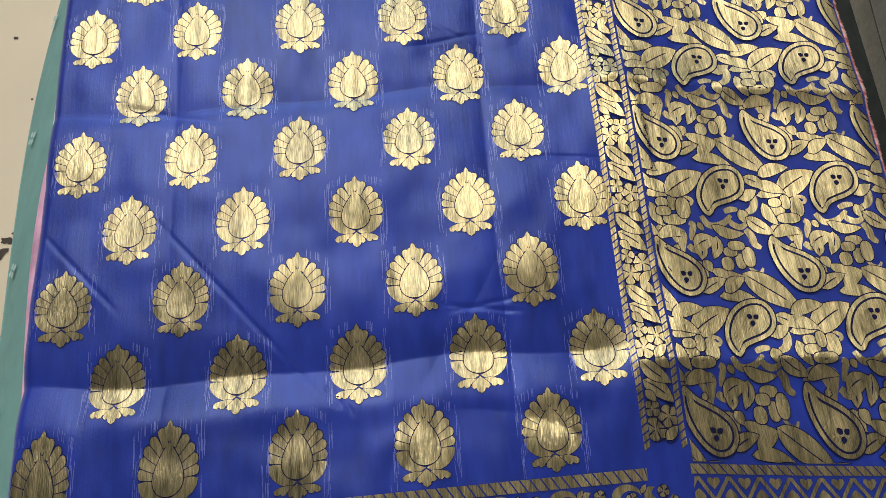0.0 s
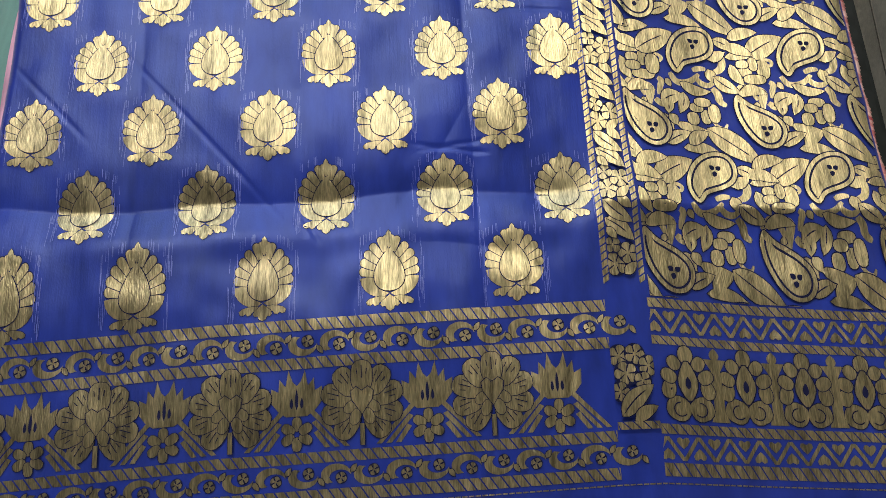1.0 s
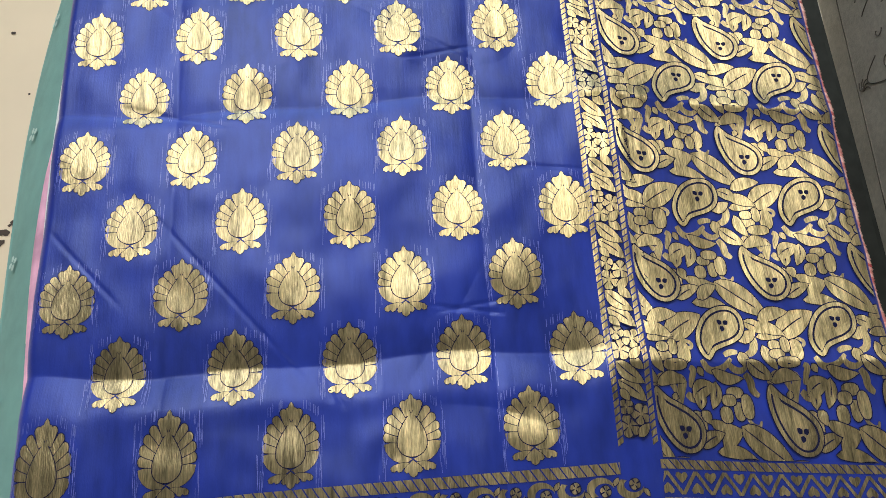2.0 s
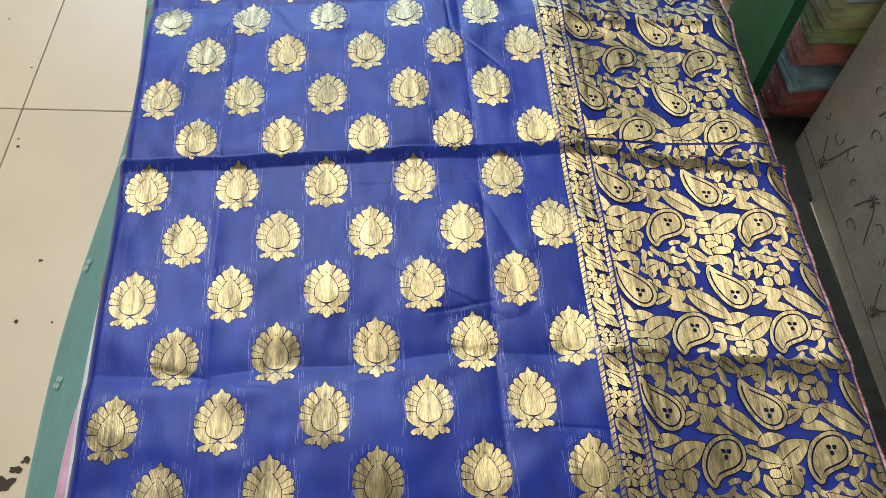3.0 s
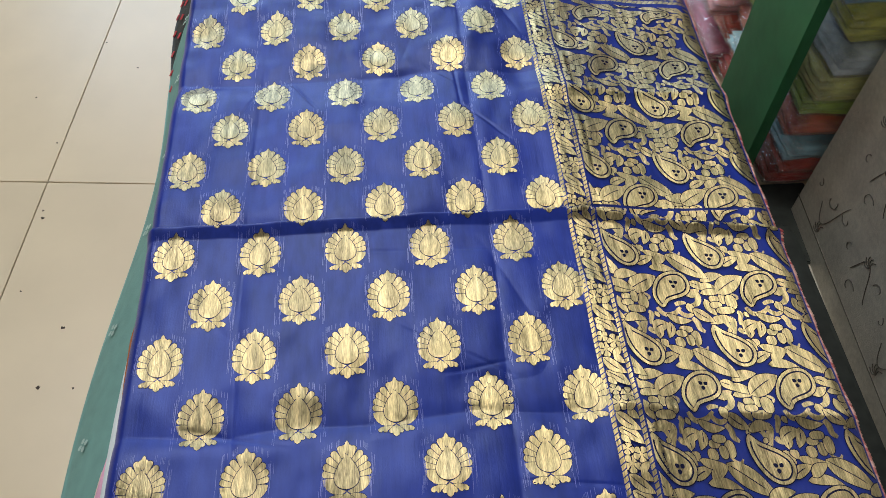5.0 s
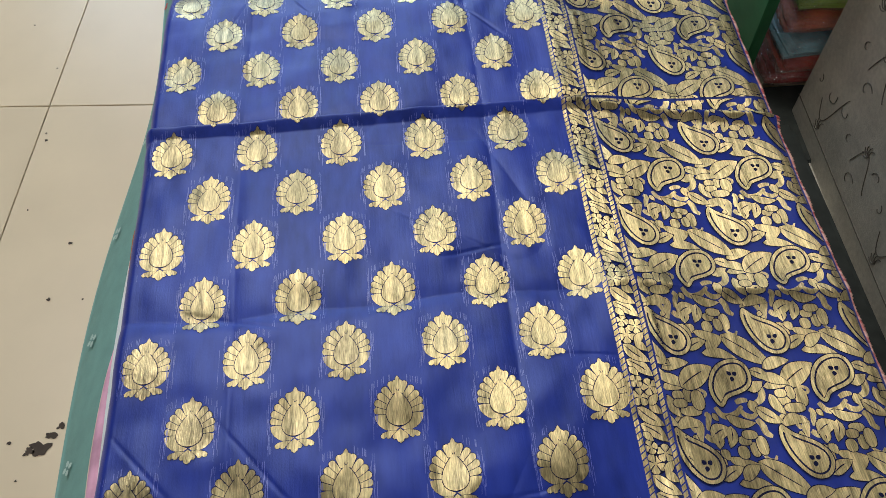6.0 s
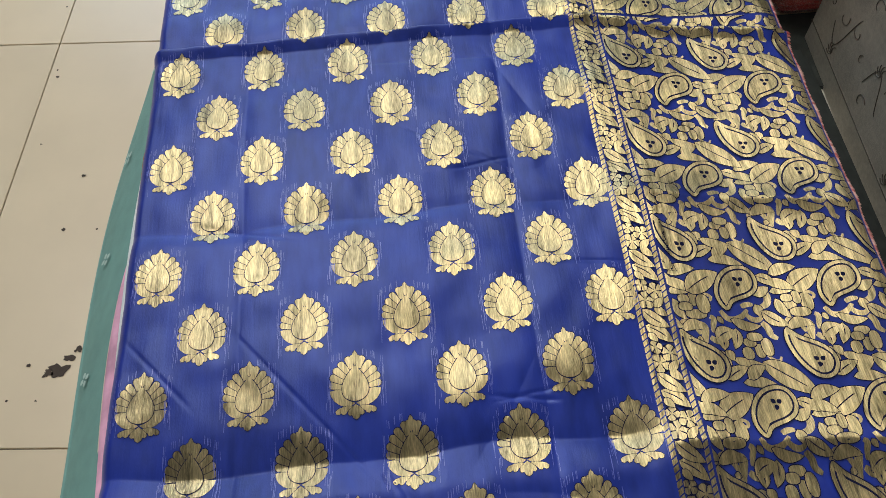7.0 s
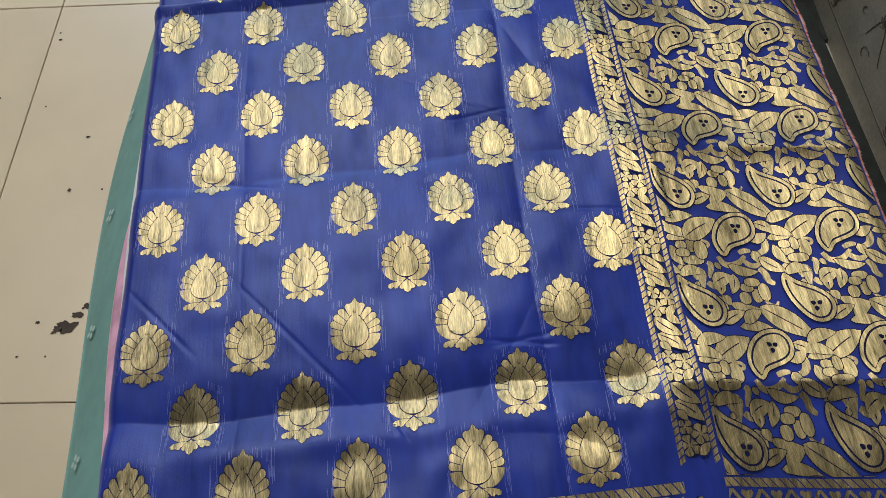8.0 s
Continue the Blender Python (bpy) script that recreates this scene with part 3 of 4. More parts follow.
def paisley(shape, hook, eye, ou, ov, va, vb):
    w = Weave(umin=0.1925, umax=0.3925, vmin=va, vmax=vb)
    P = lambda x, y: (ou + x / 1000, ov + y / 1000)
    pts = [P(*p) for p in rounded(shape)]
    if w.outside(pts) or max(p[0] for p in pts) < 0.197:
        return
    c = P(*eye)
    w.lift = 0.00112
    w.fill(inset(pts, -0.0009), c, rings=(0.4, 0.7), slot=1)
    w.lift = 0.00122
    w.fill(inset(pts, 0.0047), c, rings=(0.4, 0.7))
    body = w.make("paisley_motif", sari, [M_GOLD, M_SHADE])
    if body is None:
        return
    w = Weave(umin=0.1925, umax=0.3925, vmin=va, vmax=vb)
    w.lift = 0.00122
    w.band(pts, inset(pts, 0.0031))
    w.make("outline", body, [M_GOLD])
    w = Weave(umin=0.1925, umax=0.3925, vmin=va, vmax=vb)
    ribbon(w, [P(*p) for p in hook], 0.0055)
    w.make("curl", body, [M_GOLD])
    for a in (0.6, 2.4, 4.4):
        w = Weave(lift=0.00130, umin=0.1925, umax=0.3925, vmin=va, vmax=vb)
        w.leaf((c[0] + 0.0009 * math.cos(a), c[1] + 0.0009 * math.sin(a)), (c[0] + 0.0058 * math.cos(a), c[1] + 0.0058 * math.sin(a)), 0.0040)
        w.make("seed_dot", body, [M_SHADE])


def foliage(ou, ov, va, vb):
    P = lambda x, y: (ou + x / 1000, ov + y * 0.955 / 1000)

    def one(name, fn):
        w = Weave(umin=0.1925, umax=0.3925, vmin=va, vmax=vb, halo=0.0007)
        fn(w)
        w.make(name, sari, [M_GOLD, M_SHADE])

    def leaf(a, b, width, bend=0.0, vein=False, teeth=0):
        one("leaf_motif", lambda w: w.leaf(P(*a), P(*b), (width * 1.0 if vein else width * 1.2) / 1000, bend / 1000, 0, vein, teeth))

    def petal(x, y, rx, ry):
        def draw(w):
            w.lift += 0.00016
            w.fill(oval(*P(x, y), rx / 920 + 0.0007, ry / 920 + 0.0007, 0, 14, 0.85), slot=1)
            w.lift += 0.00006
            w.fill(oval(*P(x, y), rx / 920, ry / 920, 0, 14, 0.85))
        one("petal_motif", draw)

    def curl(pts, width):
        one("stem_motif", lambda w: ribbon(w, [P(*p) for p in pts], width * 1.2 / 1000))

    leaf((8.6, -15.3), (24.5, -7.1), 8.1, 0.0, False)
    leaf((7.3, -24.1), (11.2, -37.0), 7.6, 0.0, False)
    leaf((11.2, -31.1), (30.6, -46.8), 11.6, -1.1, True)
    leaf((26.8, -19.0), (35.2, -39.9), 7.2, -1.8, False)
    leaf((23.7, -12.0), (47.8, -11.6), 6.5, 1.1, False)
    leaf((23.8, -1.0), (47.0, -11.1), 8.3, 1.1, False)
    leaf((41.0, -12.0), (74.0, 8.0), 20.0, 1.5, True)
    leaf((28.7, -48.6), (52.9, -47.7), 8.3, 4.3, False)
    leaf((56.3, -58.9), (75.7, -49.8), 13.4, 2.5, True)
    leaf((-18.7, -38.6), (7.3, -45.1), 7.6, -3.3, False)
    leaf((-16.6, -47.4), (-22.4, -67.4), 9.4, 1.8, True)
    leaf((-26.6, -76.2), (-0.2, -81.9), 7.2, -1.8, False)
    leaf((-36.7, -95.0), (-15.9, -84.0), 10.5, 1.5, True)
    leaf((-18.7, -94.9), (-0.8, -82.8), 8.7, 1.5, False)
    leaf((-1.5, -79.1), (37.0, -111.0), 19.5, 0.7, True)
    leaf((28.0, -113.6), (54.0, -107.5), 9.3, 2.2, False)
    leaf((-24.0, -98.0), (8.0, -104.0), 8.0, 3.0, False)
    leaf((-32.7, -54.9), (-31.8, -68.1), 9.4, 1.5, True)
    leaf((-40.5, -69.1), (-29.1, -82.0), 8.0, 0.7, False)
    leaf((-31.3, -68.5), (-26.1, -78.0), 6.5, 1.1, False)
    leaf((15.0, -114.4), (32.5, -125.8), 9.9, 1.5, True)
    leaf((63.0, -36.1), (66.8, -43.1), 4.3, 0.0, False)
    leaf((-53.1, -57.3), (-48.4, -59.4), 4.7, 0.0, False)
    curl([(19.1, -8.8), (21.2, -16.8), (18.3, -24.6), (11.0, -27.2)], 5.4)
    curl([(-3.5, -33.5), (-0.8, -37.8), (5.6, -40.0), (10.9, -36.4)], 4.3)
    curl([(52.4, -15.1), (58.5, -14.4), (62.2, -17.5), (59.8, -21.3), (57.6, -19.3)], 2.5)
    curl([(56.3, -35.9), (59.7, -38.3), (57.2, -44.6), (55.6, -51.6)], 4.3)
    curl([(8.7, -41.7), (12.8, -47.6), (12.6, -54.3), (17.8, -58.3)], 5.1)
    curl([(4.6, -72.8), (8.0, -77.6), (13.4, -79.7), (15.8, -75.1)], 2.4)
    curl([(-53.5, -47.8), (-48.0, -43.6), (-43.3, -46.3), (-45.6, -54.7), (-48.4, -65.9)], 6.1)
    curl([(-41.2, -55.9), (-36.8, -60.4), (-31.0, -60.1)], 4.7)
    curl([(-6.2, -26.5), (-0.3, -23.8), (5.6, -24.1)], 4.0)
    petal(36.5, -19.4, 4.7, 3.6)
    petal(36.9, -26.9, 5.8, 3.6)
    petal(45.1, -19.4, 3.6, 5.8)
    petal(53.3, -24.0, 5.4, 8.0)
    petal(44.8, -33.9, 8.7, 4.0)
    petal(-1.9, -55.6, 6.5, 3.6)
    petal(-7.7, -61.0, 5.4, 3.6)
    petal(-11.8, -71.2, 4.7, 5.1)
    petal(-0.6, -68.8, 4.0, 5.8)
    petal(6.6, -65.4, 4.5, 7.6)


CELLS = [(0.053, 0.0675, 0.60), (0.166, 0.0675, 0.60), (0.277, 0.0675, 0.60), (0.391, 0.0675, 0.60), (0.504, 0.0675, 0.60), (0.616, 0.0675, 0.60), (0.6205, 0.603, 0.968), (0.7225, 0.603, 0.968), (0.834, 0.603, 0.968), (0.945, 0.603, 0.968)]
for ov, va, vb in CELLS:
    for k in range(-1, 3):
        ou = (0.260 if vb < 0.7 else 0.2545) + 0.0930 * k
        paisley(A_SHAPE, [(-26, -29), (-21, -38), (-9, -36), (-1, -28)], (-2, -1), ou, ov, va, vb)
        paisley(B_SHAPE, [(27, 65), (33, 74), (41, 68), (44, 60)], (46, 33), ou - 0.093, ov, va, vb)
        foliage(ou, ov, va, vb)
for ov, va, vb in ((0.729, 0.0675, 0.60), (1.057, 0.603, 0.968)):
    for k in range(-1, 3):
        foliage((0.260 if vb < 0.7 else 0.2545) + 0.0930 * k, ov, va, vb)


# ---- ropes, scrolls and large figures of the two borders; the far one is the near one turned over ----
def solid(w, pts, gap=0.0006):
    """A gold figure with a dark outline, laid over what is there."""
    w.lift += 0.00004
    w.fill(inset(pts, -gap), slot=1)
    w.lift += 0.00004
    w.fill(pts)


def rope(w, u0, u1, va, vb, fl, pitch=0.0070):
    n = int((u1 - u0) / pitch)
    lean = pitch * 0.75
    for i in range(-1, n + 1):
        a = max(u0, u0 + i * pitch)
        b = min(u1, u0 + i * pitch + pitch - 0.0011)
        c, d = min(u1, max(u0, u0 + i * pitch + lean)), min(u1, u0 + i * pitch + lean + pitch - 0.0011)
        if b > a or d > c:
            w.quad((a, fl(va)), (c, fl(vb)), (d, fl(vb)), (max(a, b), fl(va)), 1)


def scroll(w, u0, u1, va, vb, fl):
    """Crescents that cup small flowers, turned up and down by turns."""
    pitch, h, mid = 0.0212, va - vb, (va + vb) / 2
    low = w.lift
    for i in range(int((u1 - u0) / pitch) + 1):
        w.lift = low
        u = u0 + (i + 0.45) * pitch
        up = 1 if i % 2 else -1
        turn = [0.15 + 0.30 * q for q in range(14)]
        outer = [(u + 0.0098 * math.cos(a), fl(mid + up * (0.0004 + h * 0.50 * math.sin(a)))) for a in turn]
        inner = [(u + 0.0026 + (0.0066 + 0.0006 * abs(q - 6.5) * 0.15) * math.cos(a), fl(mid + up * (-0.0010 + h * 0.31 * math.sin(a)))) for q, a in enumerate(turn)]
        w.band(outer, inner, closed=False)
        w.flower(u + 0.0034, fl(mid - up * 0.0018), h * 0.27, 4, 0.4)
        w.lift = low
        w.leaf((u + 0.0098, fl(mid + up * h * 0.10)), (u + 0.0135, fl(mid + up * h * 0.46)), 0.0034)


def rosette(w, u, v, r, fl):
    """A wide blossom of nine lobes round a heart."""
    flip = lambda pts: [(p[0], fl(p[1])) for p in pts]
    for k in sorted(range(9), key=lambda k: -abs(k - 4)):
        a = math.pi / 2 + (k - 4) * 0.635
        solid(w, flip(oval(u + r * 0.64 * math.cos(a), v + r * 0.62 * math.sin(a), r * 0.37, r * 0.265, a, 14, 0.8)), 0.0005)
    for x, y, a in ((-0.26, -0.10, 0.6), (0.26, -0.10, -0.6), (-0.16, -0.34, 1.2), (0.16, -0.34, -1.2)):
        solid(w, flip(oval(u + r * x, v + r * y, r * 0.20, r * 0.13, a, 10)), 0.0004)
    heart = [(0.0, -0.28), (0.24, 0.06), (0.27, 0.26), (0.14, 0.36), (0.0, 0.26), (-0.14, 0.36), (-0.27, 0.26), (-0.24, 0.06)]
    solid(w, flip([(u + r * x, v + r * y) for x, y in heart]), 0.0006)
    solid(w, flip([(u + r * x, v + r * y) for x, y in ((-0.05, -1.0), (0.05, -1.0), (0.05, -0.5), (-0.05, -0.5))]), 0.0004)
    w.lift += 0.00006
    for k in range(9):
        a = math.pi / 2 + (k - 4) * 0.635
        for b, p, q in ((0.0, 0.56, 0.86), (0.16, 0.66, 0.80), (-0.16, 0.66, 0.80)):
            c, d = math.cos(a + b), math.sin(a + b)
            n = (-d * 0.00028, c * 0.00028)
            w.quad(*flip([(u + r * m * c + g * n[0], v + r * m * d + g * n[1]) for m, g in ((p, 1), (q, 1), (q, -1), (p, -1))]), 1, 1)


def tulip(w, u, v0, v1, fl):
    """A spiked bud over a small flower, between slanting bars."""
    h = v1 - v0
    half = [(-0.0070, 0.42), (-0.0125, 0.50), (-0.0165, 0.60), (-0.0170, 0.80), (-0.0122, 0.70), (-0.0115, 0.92), (-0.0078, 0.78), (-0.0055, 1.03), (-0.0028, 0.88)]
    crown = half + [(0.0, 0.82)] + [(-x, y) for x, y in half[::-1]]
    w.fill([(u + x, fl(v0 + h * y)) for x, y in crown], (u, fl(v0 + h * 0.62)))
    low = w.lift
    for k in range(6):
        a = math.pi / 2 + k * math.pi / 3
        solid(w, [(p[0], fl(p[1])) for p in oval(u + 0.0066 * math.cos(a), v0 + h * 0.19 + 0.0064 * math.sin(a), 0.0046, 0.0032, a, 10, 0.75)], 0.0004)
    w.lift = low + 0.0001
    for x, y0, y1 in ((0.0, 0.50, 0.78), (-0.0034, 0.52, 0.66), (0.0034, 0.52, 0.66)):
        w.leaf((u + x, fl(v0 + h * y0)), (u + x, fl(v0 + h * y1)), 0.0022, slot=1)
    w.lift = low
    for side in (-1, 1):
        for k in range(3):
            top = 0.46 - k * 0.13
            x0 = 0.0085 + k * 0.0012
            x1 = x0 + 0.0225 * top / 0.46 - k * 0.0012
            w.quad((u + side * x0, fl(v0 + h * top)), (u + side * x1, fl(v0)), (u + side * (x1 + 0.0036), fl(v0)), (u + side * (x0 + 0.0030), fl(v0 + h * (top + 0.03))), 3)


HEART = [(0.0, -1.0), (0.62, -0.35), (1.0, 0.30), (0.85, 0.85), (0.42, 0.95), (0.0, 0.62), (-0.42, 0.95), (-0.85, 0.85), (-1.0, 0.30), (-0.62, -0.35)]


def zigzag(w, u0, u1, va, vb, fl):
    pitch, t = 0.0225, 0.0032
    h = va - vb
    for i in range(int((u1 - u0) / pitch) + 1):
        a = u0 + i * pitch
        w.quad((a, fl(vb)), (a + pitch / 2, fl(va)), (a + pitch / 2 + t, fl(va)), (a + t, fl(vb)), 2)
        w.quad((a + pitch / 2, fl(va)), (a + pitch, fl(vb)), (a + pitch + t, fl(vb)), (a + pitch / 2 + t, fl(va)), 2)
        w.fill([(a + pitch / 2 + t / 2 + 0.0047 * x, fl(vb + h * (0.27 - 0.25 * y))) for x, y in HEART])
        w.fill([(a + t / 2 + 0.0047 * x, fl(va - h * (0.27 - 0.25 * y))) for x, y in HEART])


def arch(w, u, v0, v1, width, fl):
    """A leafy figure over two curls, and the pillar beside it."""
    h = v1 - v0
    flip = lambda pts: [(p[0], fl(p[1])) for p in pts]
    low = w.lift
    for side in (-1, 1):
        w.lift = low
        for x, y, rx, ry, a in ((0.0085, 0.16, 0.0088, 0.0080, 0.4), (0.0142, 0.42, 0.0050, 0.0062, 0.3), (0.0136, 0.60, 0.0058, 0.0046, 0.5), (0.0090, 0.78, 0.0052, 0.0045, 0.9)):
            solid(w, flip(oval(u + side * x, v0 + h * y, rx, ry, side * a, 14, 0.85)), 0.0006)
        w.lift += 0.00005
        arc = [(u + side * (0.0072 + 0.0052 * math.cos(a)), v0 + h * 0.15 + 0.0050 * math.sin(a)) for a in (0.4 * q - 2.4 for q in range(11))]
        inn = [(u + side * (0.0072 + 0.0044 * math.cos(a)), v0 + h * 0.15 + 0.0042 * math.sin(a)) for a in (0.4 * q - 2.4 for q in range(11))]
        w.band(flip(arc), flip(inn), 1, closed=False)
    solid(w, flip(oval(u, v0 + h * 0.90, 0.0055, 0.0062, 0, 14)), 0.0006)
    bud = [(0.0, 0.84), (0.0048, 0.70), (0.0078, 0.52), (0.0050, 0.36), (0.0, 0.24), (-0.0050, 0.36), (-0.0078, 0.52), (-0.0048, 0.70)]
    solid(w, rounded(flip([(u + x, v0 + h * y) for x, y in bud]), 2), 0.0009)
    w.lift += 0.00005
    w.leaf((u, fl(v0 + h * 0.42)), (u, fl(v0 + h * 0.60)), 0.0044, slot=1)
    w.lift = low
    x = u + width / 2
    for a, b, r0, r1 in ((0.0, 0.14, 0.0070, 0.0040), (0.14, 0.70, 0.0040, 0.0036), (0.70, 0.86, 0.0036, 0.0085)):
        w.quad((x - r0, fl(v0 + h * a)), (x - r1, fl(v0 + h * b)), (x + r1, fl(v0 + h * b)), (x + r0, fl(v0 + h * a)), 2)
    w.leaf((x, fl(v0 + h * 0.84)), (x, fl(v0 + h * 1.02)), 0.0075)


for fl in (lambda v: v, lambda v: 1.042 - v):
    far = fl(0.0) > 0.5
    ua, ub = (-0.268, 0.160)
    bands = (("rope_stripe", rope, 0.065, 0.057), ("scroll_stripe", scroll, 0.0555, 0.0405), ("rope_stripe", rope, 0.039, 0.0315), ("rope_stripe", rope, -0.0225, -0.0295), ("scroll_stripe", scroll, -0.031, -0.0445), ("rope_stripe", rope, -0.046, -0.0535))
    for nm, fn, va, vb in bands:
        w = Weave(halo=0.0005)
        fn(w, ua, ub, va, vb, fl)
        w.make(nm, sari, [M_GOLD, M_SHADE])
    for k in range(-4, 3):
        uc = 0.0360 + k * 0.0865
        if -0.262 < uc < 0.160:
            w = Weave(umax=0.160)
            tulip(w, uc, -0.0200, 0.0295, fl)
            w.make("tulip_motif", sari, [M_GOLD, M_SHADE])
        if -0.29 < uc + 0.043 < 0.155:
            w = Weave(umax=0.160)
            rosette(w, uc + 0.0432, 0.0072, 0.0275, fl)
            w.make("rosette_motif", sari, [M_GOLD, M_SHADE])
    for nm, fn, va, vb in (("rope_stripe", rope, 0.066, 0.0595), ("zigzag_stripe", zigzag, 0.058, 0.042), ("rope_stripe", rope, 0.040, 0.034), ("rope_stripe", rope, -0.0190, -0.0255), ("zigzag_stripe", zigzag, -0.027, -0.0425), ("rope_stripe", rope, -0.044, -0.0525)):
        w = Weave(umin=0.19, umax=0.3925)
        fn(w, 0.1805 if fn is zigzag else 0.190, 0.392, va, vb, fl)
        w.make(nm, sari, [M_GOLD, M_SHADE])
    for k in range(5):
        w = Weave(umin=0.19, umax=0.3925)
        arch(w, 0.2127 + k * 0.0433, -0.0165, 0.0325, 0.0433, fl)
        w.make("arch_motif", sari, [M_GOLD, M_SHADE])
    # figure where the narrow upright band meets the border
    w = Weave(umin=0.160, umax=0.189, halo=0.0006)
    for x, y, r, n in ((0.1655, 0.026, 0.0075, 5), (0.1765, 0.027, 0.0070, 5), (0.1850, 0.019, 0.0070, 5), (0.1690, 0.014, 0.0080, 5), (0.1800, 0.009, 0.0060, 4), (0.1640, 0.002, 0.0065, 5)):
        w.flower(x, fl(y), r, n, x * 900)
    w.leaf((0.164, fl(-0.014)), (0.187, fl(0.006)), 0.0125, 0.002, vein=True)
    w.leaf((0.172, fl(-0.017)), (0.189, fl(-0.008)), 0.0085, 0.001)
    rope(w, 0.157, 0.189, -0.0175, -0.0225, fl)
    w.make("corner_motif", sari, [M_GOLD, M_SHADE])
    # gold thread along the hem
    w = Weave()
    for i in range(150):
        a = -0.27 + i * 0.0044
        w.quad((a, fl(-0.0575)), (a + 0.0036, fl(-0.0575)), (a + 0.0036, fl(-0.0566)), (a, fl(-0.0566)), 1)
    w.make("hem_stitching", sari, [M_GOLD])

# narrow upright band between field and end piece
for u in (0.1605, 0.1865):
    w = Weave()
    for i in range(165):
        v = 0.076 + i * 0.0054
        if v < 0.965:
            w.quad((u, v), (u + 0.0042, v + 0.0028), (u + 0.0042, v + 0.0070), (u, v + 0.0042), 1)
    w.make("twisted_line", sari, [M_GOLD])
for i in range(16):
    v = 0.090 + i * 0.0560
    w = Weave(umin=0.1652, umax=0.1858, halo=0.0006)
    w.flower(0.1705, v, 0.0085, 5, i * 0.7)
    w.flower(0.1805, v + 0.008, 0.0078, 5, i * 0.4)
    w.flower(0.1695, v + 0.0135, 0.0060, 4, i * 0.5)
    w.leaf((0.1655, v + 0.033), (0.1855, v + 0.017), 0.0115, 0.0015, vein=True)
    w.leaf((0.1655, v + 0.047), (0.1855, v + 0.030), 0.0110, -0.0015, vein=True)
    w.leaf((0.166, v + 0.026), (0.173, v + 0.018), 0.0060)
    w.leaf((0.176, v + 0.049), (0.1855, v + 0.040), 0.0075)
    w.leaf((0.176, v - 0.008), (0.1855, v + 0.001), 0.0070)
    w.make("floral_band", sari, [M_GOLD, M_SHADE])

# ---- twisted red cord along the outer edge ----
M_CORD = material("red_cord", (0.55, 0.10, 0.09), 0.6, 0, 0.3, 160, 0.3)
nt = M_CORD.node_tree
geo, ramp = nt.nodes.new("ShaderNodeNewGeometry"), nt.nodes.new("ShaderNodeValToRGB")
ramp.color_ramp.elements[0].color, ramp.color_ramp.elements[1].color = (0.42, 0.04, 0.05, 1), (0.75, 0.50, 0.42, 1)
nt.links.new(geo.outputs["Random Per Island"], ramp.inputs[0])
nt.links.new(ramp.outputs[0], nt.nodes["Principled BSDF"].inputs["Base Color"])
bm = bmesh.new()
for i in range(330):
    v = 0.10 + i * 0.0030
    m = pose(U1 + 0.0006 + 0.0008 * math.sin(i * 0.37), v, cloth_height(U1, v) - 0.0008, 0, 0, 40 + 12 * math.sin(i * 1.9)) @ Matrix.Diagonal((0.0016, 0.0034, 0.0012, 1))
    bmesh.ops.create_icosphere(bm, subdivisions=1, radius=1, matrix=m)
part("edging_cord", bm, M_CORD, sari, "twisted red and white edging cord", True)
M_OLIVE = material("olive_cloth", (0.24, 0.19, 0.06), 0.55, 0.0, 0.45, 160, 0.3, 700)
ob = frame_at_sari(part("olive_sari", box(0.30, 0.02, 0.145, 0.404, 0.60, 0.176, 0.008), M_OLIVE, smooth=True))
tagged(ob, "olive gold folded sari peeping out beneath the blue", "folded sari", "pile of folded saris")

# ---- marks on the floor ----
def blot(x, y, r, seed, name="floor_stain", label="dark brown dirt stain on the tile"):
    q = random.Random(seed)
    bm = bmesh.new()
    n = 22
    ring = []
    for i in range(n):
        a = 2 * math.pi * i / n
        k = r * (0.65 + 0.55 * noise.noise((math.cos(a) * 1.7 + seed, math.sin(a) * 1.7, seed * 0.7)) + 0.12 * q.random())
        ring.append(bm.verts.new((x + k * math.cos(a), y + k * math.sin(a) * 0.8, 0.0006)))
    bm.faces.new(ring)
    ob = part(name, bm, M_DIRT, floor, label)
    return ob


blot(-0.478, 0.296, 0.0145, 3)
blot(-0.490, 0.292, 0.008, 5)
blot(-0.471, 0.311, 0.009, 9)
blot(-0.462, 0.322, 0.006, 12)
for k, (x, y) in enumerate(((-0.515, 0.301), (-0.527, 0.258), (-0.494, 0.259), (-0.526, 0.484), (-0.483, 0.485), (-0.612, 0.755), (-0.608, 0.742), (-0.635, 0.885), (-0.596, 0.620), (-0.522, 0.568), (-0.558, 1.057), (-0.627, 1.117), (-0.667, 0.635), (-0.45, 0.91), (-0.70, 0.98))):
    blot(x, y, 0.0022 + 0.0015 * (k % 3 == 0), 20 + k, "dirt_speck", "small dark speck on the tile")

# ---- embossed panel standing beside the pile ----
panel = tagged(new("cabinet"), "cabinet side in embossed silvery beige laminate with scroll flowers", "cabinet")
PA, PB = Vector((0.448, 0.803, 0)), Vector((0.498, 0.20, 0))
along = (PB - PA).normalized()
panel.matrix_world = Matrix.Translation(PA) @ Matrix.Rotation(math.atan2(along.y, along.x), 4, "Z")
# local x runs along the panel, local y points away from the pile, z up
part("panel", box(0, 0.0, 0.0, 1.3, 0.03, 0.95, 0.003), M_PANEL, panel)
part("edge_trim", box(0.0, -0.004, 0.0, 1.3, 0.0, 0.006, 0.0015), M_STEEL, panel, "pale bottom edge strip")
part("groove_line", box(0.0, -0.0006, 0.040, 1.3, 0.0004, 0.0415), M_LINE, panel, "dark groove line")


